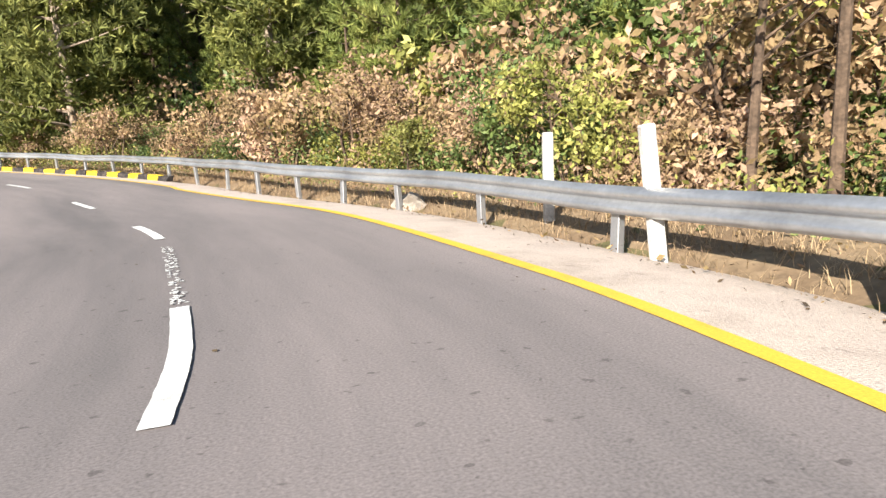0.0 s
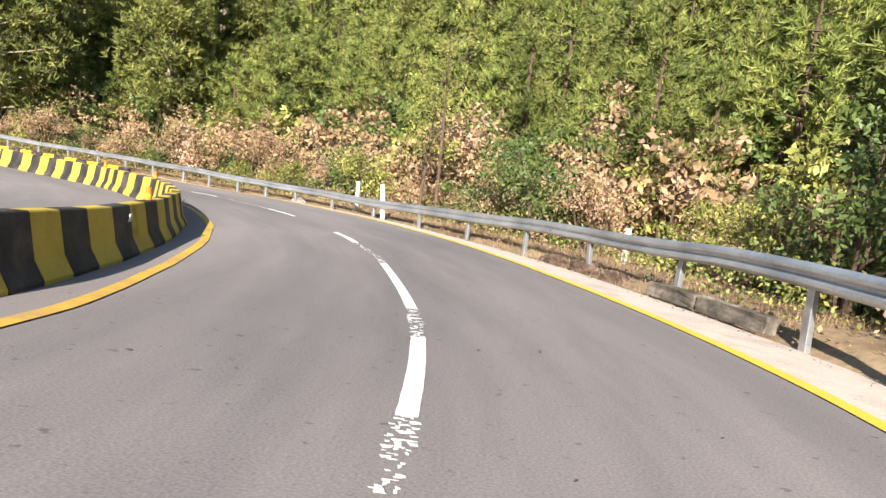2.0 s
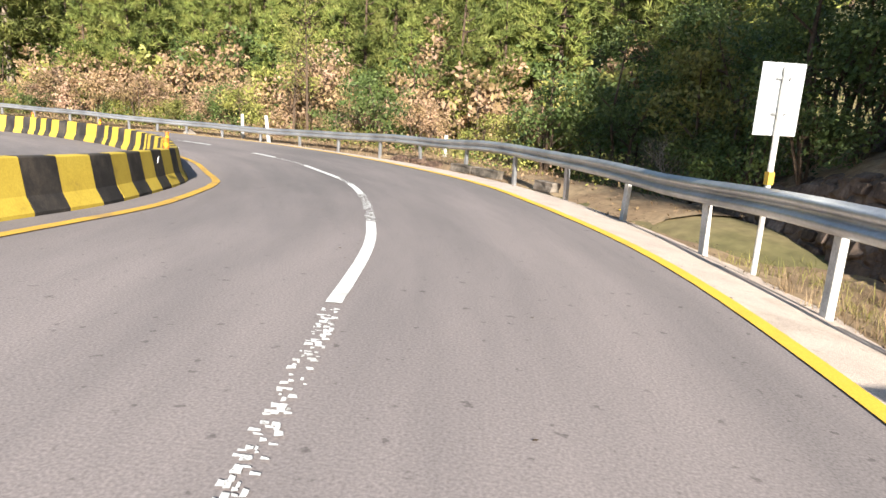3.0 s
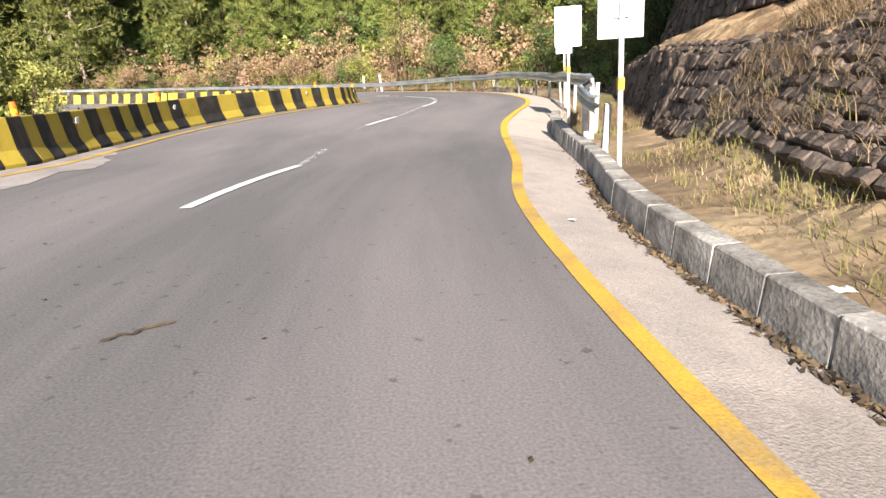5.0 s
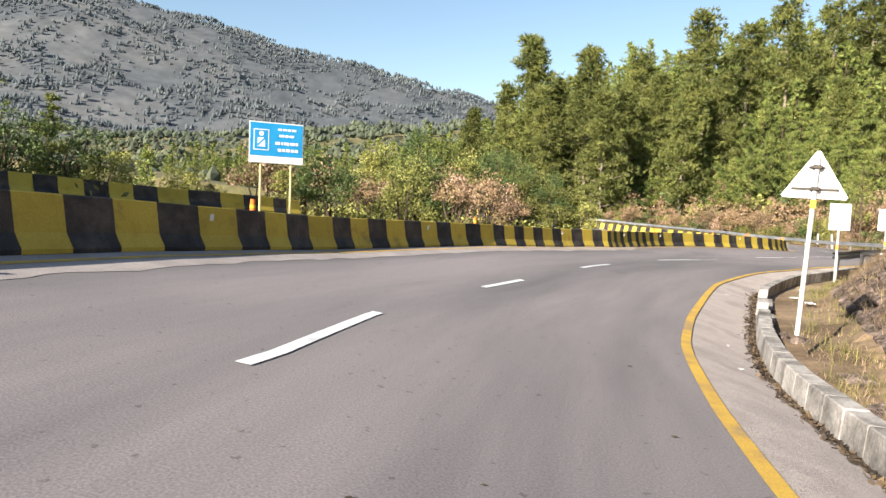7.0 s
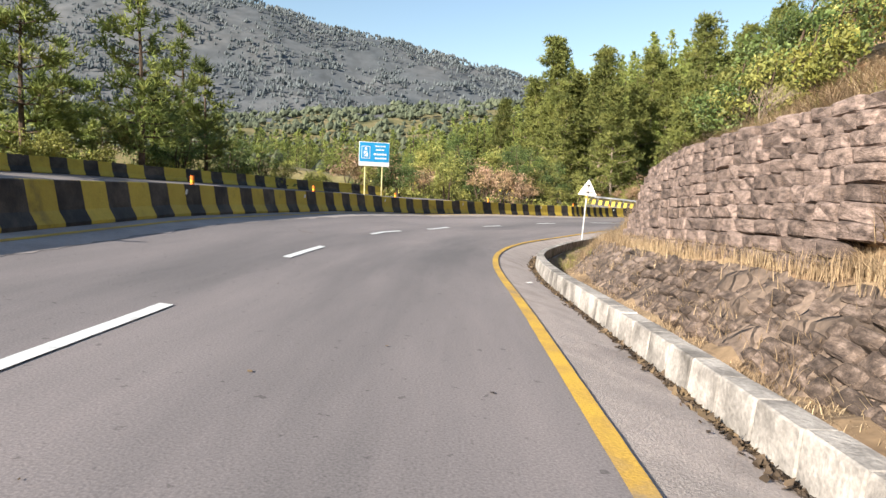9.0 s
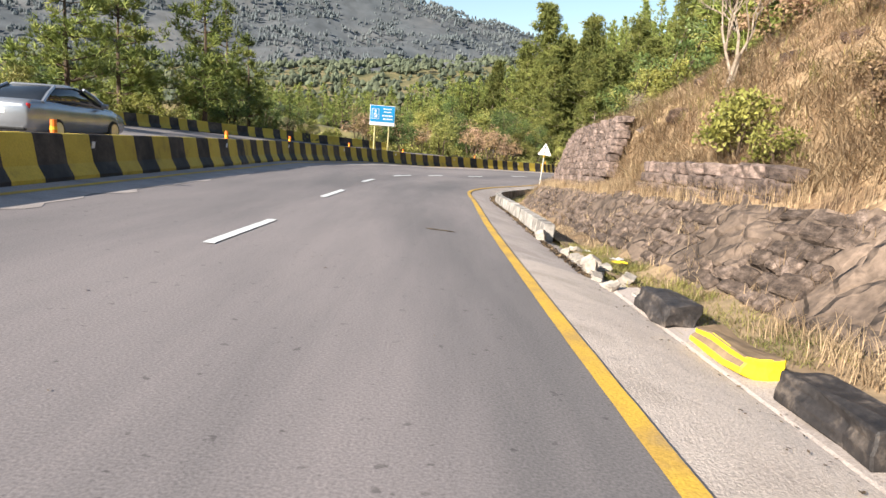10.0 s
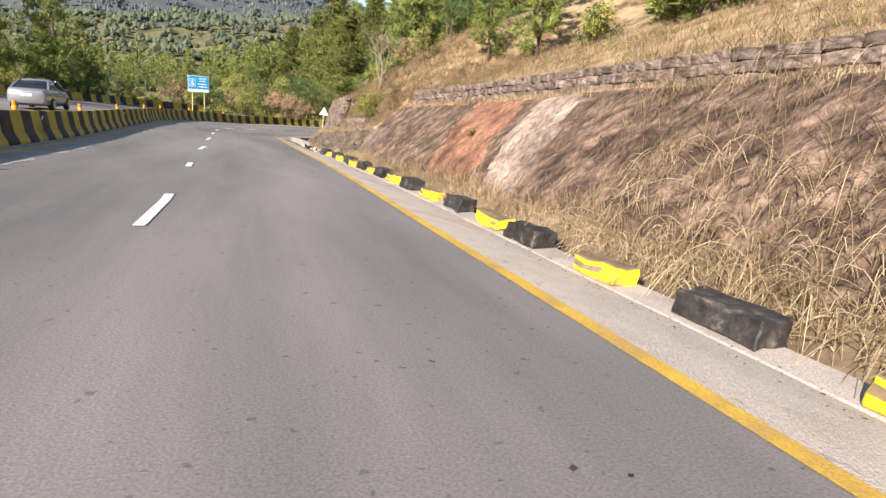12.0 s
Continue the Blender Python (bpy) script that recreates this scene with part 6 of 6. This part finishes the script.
M["leaf_litter"] = mat("leaf_litter", [(0.03, 0.022, 0.016), (0.08, 0.055, 0.035), (0.16, 0.11, 0.06)], 4.0, 0.9, bump=0, island=0.5)
M["pale_litter"] = mat("pale_litter", [(0.5, 0.48, 0.45), (0.75, 0.73, 0.7)], 4.0, 0.8, bump=0, island=0.2)
v, f = flakes(lying(520, -25, 108, lambda u: rng.uniform(-6, 0.9), 0.008), 0.018, 0.1)
stuff("fallen_leaves", v, f, M["leaf_litter"], "scattered dead leaves and grit on the asphalt", "litter")
v, f = flakes(lying(7500, 36, 80, lambda u: shoulder(u) - abs(rng.normal(0, 0.075)), 0.012), 0.03, 0.5)
stuff("gutter_debris", v, f, M["leaf_litter"], "dark rotting leaves and grit in the gutter", "litter")
v, f = flakes(lying(1200, -20, 36, lambda u: rng.uniform(0.85, 1.5), 0.012), 0.02, 0.4)
stuff("fallen_leaves", v, f, M["leaf_litter"], "dead leaves along the shoulder below the rail", "litter")
v, f = flakes(lying(500, 79, 108, lambda u: rng.uniform(0.75, 1.15), 0.02), 0.014, 0.2)
stuff("gutter_debris", v, f, M["leaf_litter"], "grit and dry stalks along the kerb stones", "litter")


def scrap(u, l, dz, s, material, label, seed):
    """A crumpled scrap of paper or plastic."""
    bm = bmesh.new()
    bmesh.ops.create_grid(bm, x_segments=5, y_segments=4, size=0.5)
    for q in bm.verts:
        q.co += noise.noise_vector(q.co * 3 + Vector((seed, 0, 0))) * 0.35
        q.co.z = abs(q.co.z)
    ob = part("litter_scrap", bm, M[material])
    ob.matrix_world = Matrix.Translation(at(u, l, dz)) @ Matrix.Rotation(seed, 4, "Z") @ Matrix.Diagonal((s, s * 0.7, s * 0.6, 1))
    tagged(ob, label, "litter", "roadside litter")


for k, (u, l, dz, s) in enumerate(((43.6, 1.7, -0.1, 0.22), (44.9, 2.0, -0.05, 0.3), (41.2, 1.6, -0.12, 0.16), (78.1, 1.9, -0.2, 0.2), (77.0, 1.7, -0.25, 0.14), (52.2, 0.55, -0.1, 0.12), (50.4, 0.5, -0.1, 0.14), (45.3, 0.4, -0.03, 0.1), (67.5, 0.45, -0.06, 0.1), (39.5, 0.4, -0.04, 0.08))):
    scrap(u, l, dz, s, "pale_litter", "crumpled white plastic scrap on the roadside", k * 1.3)
for k, (u, l, dz, s) in enumerate(((78.55, 1.78, -0.18, 0.2), (13.6, 1.75, -0.15, 0.16), (88.7, 4.6, 2.0, 0.3))):
    scrap(u, l, dz, s, "kerb_yellow", "crumpled yellow plastic scrap on the verge", k * 2.1)


def crack(points, w, label):
    verts, faces = [], []
    for u, l in points:
        h = w * dice.uniform(0.5, 1.3)
        verts += [at(u + h, l + h * 0.3, 0.007), at(u - h, l - h * 0.3, 0.007)]
    for k in range(len(points) - 1):
        faces.append((2 * k, 2 * k + 1, 2 * k + 3, 2 * k + 2))
    tagged(part("crack", (verts, [], faces), M["leaf_litter"]), label, "road crack", "road cracks", "structure")


def jagged(u0, l0, u1, l1, n=14):
    return [(u0 + (u1 - u0) * k / n + dice.uniform(-0.02, 0.02), l0 + (l1 - l0) * k / n + dice.uniform(-0.02, 0.02)) for k in range(n + 1)]


# ---- leaf-strewn verge behind the guard rail ----
def verge(u0, u1):
    rows, cols = np.arange(u0, u1, 0.4), [1.15, 1.5, 1.9, 2.4, 3.0, 3.7, 4.4]
    verts = []
    for u in rows:
        for k, l in enumerate(cols):
            l = shoulder(u) + 0.03 if k == 0 else l
            p = at(u, l)
            p.z = max(float(terrain(p.x, p.y)[0]) + 0.04 * (k < 6) - 0.2 * (k == 6), p.z - 0.5 - 0.1 * k) if k else at(u, l, drop(u) - 0.03).z
            verts.append(p + noise.noise_vector(p * 2.2) * (0.05 if 0 < k < 6 else 0))
    n = len(cols)
    faces = [(i * n + c, i * n + c + 1, (i + 1) * n + c + 1, (i + 1) * n + c) for i in range(len(rows) - 1) for c in range(n - 1)]
    tagged(part("verge", (verts, [], faces), M["soil"], smooth=True), "bare dusty verge strewn with dry leaves", "ground", kind="structure")
    base = np.array([verts[int(k)] for k in rng.integers(0, len(verts), 6000)])
    v, f = flakes(base + rng.normal(0, 0.2, base.shape) * [1, 1, 0] + [0, 0, 0.03], 0.035, 0.4)
    stuff("fallen_leaves", v, f, M["leaf_brown"], "dry brown leaves on the verge", "litter")


verge(-38, 15)


# ---- old kerbs round the bend ----
for k, (u0, u1) in enumerate(((7.0, 8.1), (8.15, 9.4), (11.0, 11.8))):
    kerb_length(u0, u1, "kerb_block", "dark weathered old kerb block below the guard rail", 0.24, 0.22, "concrete_dark", dice.uniform(-0.05, 0.05), 0, 1.22, "old kerb blocks", True)
u, k = -44.0, 0
while u < -25:
    kerb_length(u, u + 0.92, "kerb_stone", "black painted low kerb stone under the guard rail" if k % 2 else "yellow painted low kerb stone under the guard rail", 0.2, 0.24, "kerb_black" if k % 2 else "kerb_yellow", 0, 0.02, 1.0, "bend kerb stones", True)
    u, k = u + 0.95, k + 1


# ---- withered canes hanging over the bank ----
def canes(n, u0, u1, j0, j1, label):
    bm = bmesh.new()
    for _ in range(n):
        u, j = rng.uniform(u0, u1), rng.uniform(j0, j1)
        p = bank_at(u, j, 0.02)
        a = rng.uniform(0, math.tau)
        out = (at(u, 0) - at(u, 1)).normalized()
        d = Vector((math.cos(a), math.sin(a), 0)) * 0.6 + out * rng.uniform(0.0, 0.9)
        side = Vector((-d.y, d.x, 0)) * rng.uniform(-0.25, 0.25)
        size, rise = rng.uniform(0.25, 0.9), rng.uniform(0.15, 0.6)
        pts = [p + d * size * t + side * size * t * t + Vector((0, 0, size * (rise * math.sin(t * 2.6) - 0.55 * t * t))) for t in np.linspace(0, 1, 7)]
        tube(bm, pts, list(np.linspace(0.0055, 0.002, 7)), 3)
    tagged(part("withered_canes", bm, M["straw"]), label, "dry stalks", kind="stuff")


M["straw"] = mat("bleached_straw", [(0.15, 0.1, 0.055), (0.3, 0.22, 0.13), (0.46, 0.36, 0.23)], 2.0, 0.8, bump=0.1, island=0.3)
canes(1500, 99.6, 112, 0.8, 2.9, "withered bleached canes tangled over the bank")
canes(500, 97, 112, 4.6, 6.8, "bleached canes leaning over the top of the bank")


# ---- stones of the pitched slopes ----
def pitching(u0, u1, j0, j1, rows, name, label, seed, single, loose=1.0):
    """Flat stones laid in courses on the slope; single ones near the walk, the rest joined."""
    d = random.Random(seed)
    wall = thing(name, label, "wall", Matrix.Translation(bank_at((u0 + u1) / 2, j0))) if single else None
    inv = wall.matrix_world.inverted() if single else None
    verts, faces = [], []
    for r in range(rows):
        u = u0 + d.uniform(-0.2, 0.0)
        while u < u1:
            n = d.uniform(0.16, 0.42) * (1.5 - 0.5 * loose)
            c = u + n / 2
            j = j0 + (j1 - j0) * (r + 0.5 + d.uniform(-0.12, 0.12)) / rows
            p = bank_at(c, j)
            up = bank_at(c, j + (j1 - j0) / rows * 0.5) - bank_at(c, j - (j1 - j0) / rows * 0.5)
            hgt = up.length
            z = up.normalized()
            x = (bank_at(c + 0.2, j) - bank_at(c - 0.2, j)).normalized()
            y = z.cross(x).normalized()
            x = y.cross(z)
            m = Matrix((x, y, z)).transposed().to_4x4()
            m.translation = p - y * (d.uniform(-0.03, 0.03) * loose - 0.09 * (1 - loose))
            m = m @ Matrix.Rotation(d.uniform(-0.14, 0.14), 4, "Y") @ Matrix.Rotation(d.uniform(-0.07, 0.07) * loose, 4, "X") @ Matrix.Rotation(d.uniform(-0.08, 0.08) * loose, 4, "Z") @ Matrix.Diagonal((n * d.uniform(0.85, 1.0), d.uniform(0.14, 0.24), hgt * d.uniform(0.7, 1.15), 1))
            me = PITCH[d.randrange(7)]
            if single:
                ob = bpy.data.objects.new("stone", me)
                scene.collection.objects.link(ob)
                ob.parent = wall
                ob.matrix_basis = inv @ m
            else:
                b = len(verts)
                verts += [m @ q.co for q in me.vertices]
                faces += [tuple(b + i for i in q.vertices) for q in me.polygons]
            u += n
    if not single:
        tagged(part(name, (verts, [], faces), M["pitch_stone"]), label, "wall", kind="stuff")


M["pitch_stone"] = mat("pitching_stone", [(0.05, 0.037, 0.03), (0.12, 0.088, 0.07), (0.22, 0.165, 0.135)], 1.5, 0.92, bump=0.9, bump_scale=16, island=0.25, grain=0.3)
M["grouted_stone"] = mat("grouted_stone", [(0.045, 0.032, 0.026), (0.105, 0.075, 0.058), (0.21, 0.155, 0.125)], 2.2, 0.92, bump=0.9, bump_scale=14, rand=0.35, grain=0.35)
PITCH = [stone_mesh(k + 7, "grouted_stone") for k in range(7)]
pitching(36.5, 41.0, 2.0, 4.0, 17, "stone_pitching", "dark stone pitching on the cut slope with dry grass", 11, False)
pitching(41.0, 46.0, 2.0, 4.0, 17, "stone_pitching", "dark stone pitching with dry grass hanging between the stones", 10, True)
pitching(46.0, 50.0, 2.0, 4.0, 15, "stone_pitching", "dark stone pitching on the cut slope behind the warning sign", 21, True)
pitching(50.0, 57.5, 2.0, 4.0, 13, "stone_pitching", "dark stone pitching running down to the dry-stone wall", 22, False)
for lo, hi, single in ((15.5, 22.5, False), (22.5, 31.5, True), (31.5, 36.5, False)):
    pitching(lo, hi, 2.0, 3.4, 7, "stone_pitching", "shaded dark masonry foot wall beside the bend", int(lo), single, 0.5)
pitching(15.5, 37.0, 5.0, 6.0, 15, "stone_pitching", "tall shaded dark masonry retaining wall", 13, False)
pitching(57.5, 66.0, 2.0, 3.0, 7, "stone_pitching", "brown grouted stone pitching below the dry-stone wall", 14, False, 0.3)
pitching(66.0, 81.5, 2.0, 3.0, 6, "stone_pitching", "brown grouted stone pitching below the grassy slope", 15, True, 0.3)
stone_wall(-74, -45, lambda u: (2.2, -0.3), lambda u: (2.5, 1.35), 0.34, "pinkish stone retaining wall beyond the bend", 0, 1.8)
crack(jagged(23.36, -3.09, 23.97, -2.62), 0.03, "dark crack across the asphalt")
crack(jagged(44.39, -2.5, 44.58, -1.93), 0.02, "dark crack across the asphalt")
crack(jagged(41.7, -2.4, 41.5, -2.15), 0.02, "dark crack across the asphalt")
crack(jagged(78.15, -1.05, 78.26, -0.62), 0.05, "dark shallow pothole scar in the asphalt")
crack(jagged(63.6, -4.6, 63.7, -4.2), 0.03, "dark crack across the asphalt")
def leafy_plant(u, l, dz, label):
    """A small plant of a dozen broad leaves."""
    bush = thing("leafy_plant", label, "plant", Matrix.Translation(at(u, l, dz)))
    for k in range(13):
        a, lean, n = k * 2.4, 0.35 + 0.07 * k, 0.2 + 0.02 * (k % 5)
        bm = bmesh.new()
        rows = []
        for t, w in ((0, 0.012), (0.3, 0.05), (0.65, 0.06), (1, 0.006)):
            x, z = n * t * math.sin(lean), n * (t * math.cos(lean) - 0.25 * t * t) + 0.02
            rows.append([bm.verts.new((x, -w, z + w * 0.3)), bm.verts.new((x, 0, z)), bm.verts.new((x, w, z + w * 0.3))])
        for p, q in zip(rows, rows[1:]):
            bm.faces.new((p[0], p[1], q[1], q[0])), bm.faces.new((p[1], p[2], q[2], q[1]))
        ob = part("leaf", bm, M["leaf_lime"], bush)
        ob.rotation_euler.z = a


leafy_plant(92.5, 3.3, 0.95, "small yellow-green leafy plant growing on red earth")
# the curved white line on the second carriageway
painted("edge_line", -42, 6, lambda u: np.interp(u, [-42, -31, -17, -6, 6], [-9.4, -8.9, -8.5, -9.6, -12.0]), 0.09, M["white_paint"], "white lane line curving along the far carriageway")
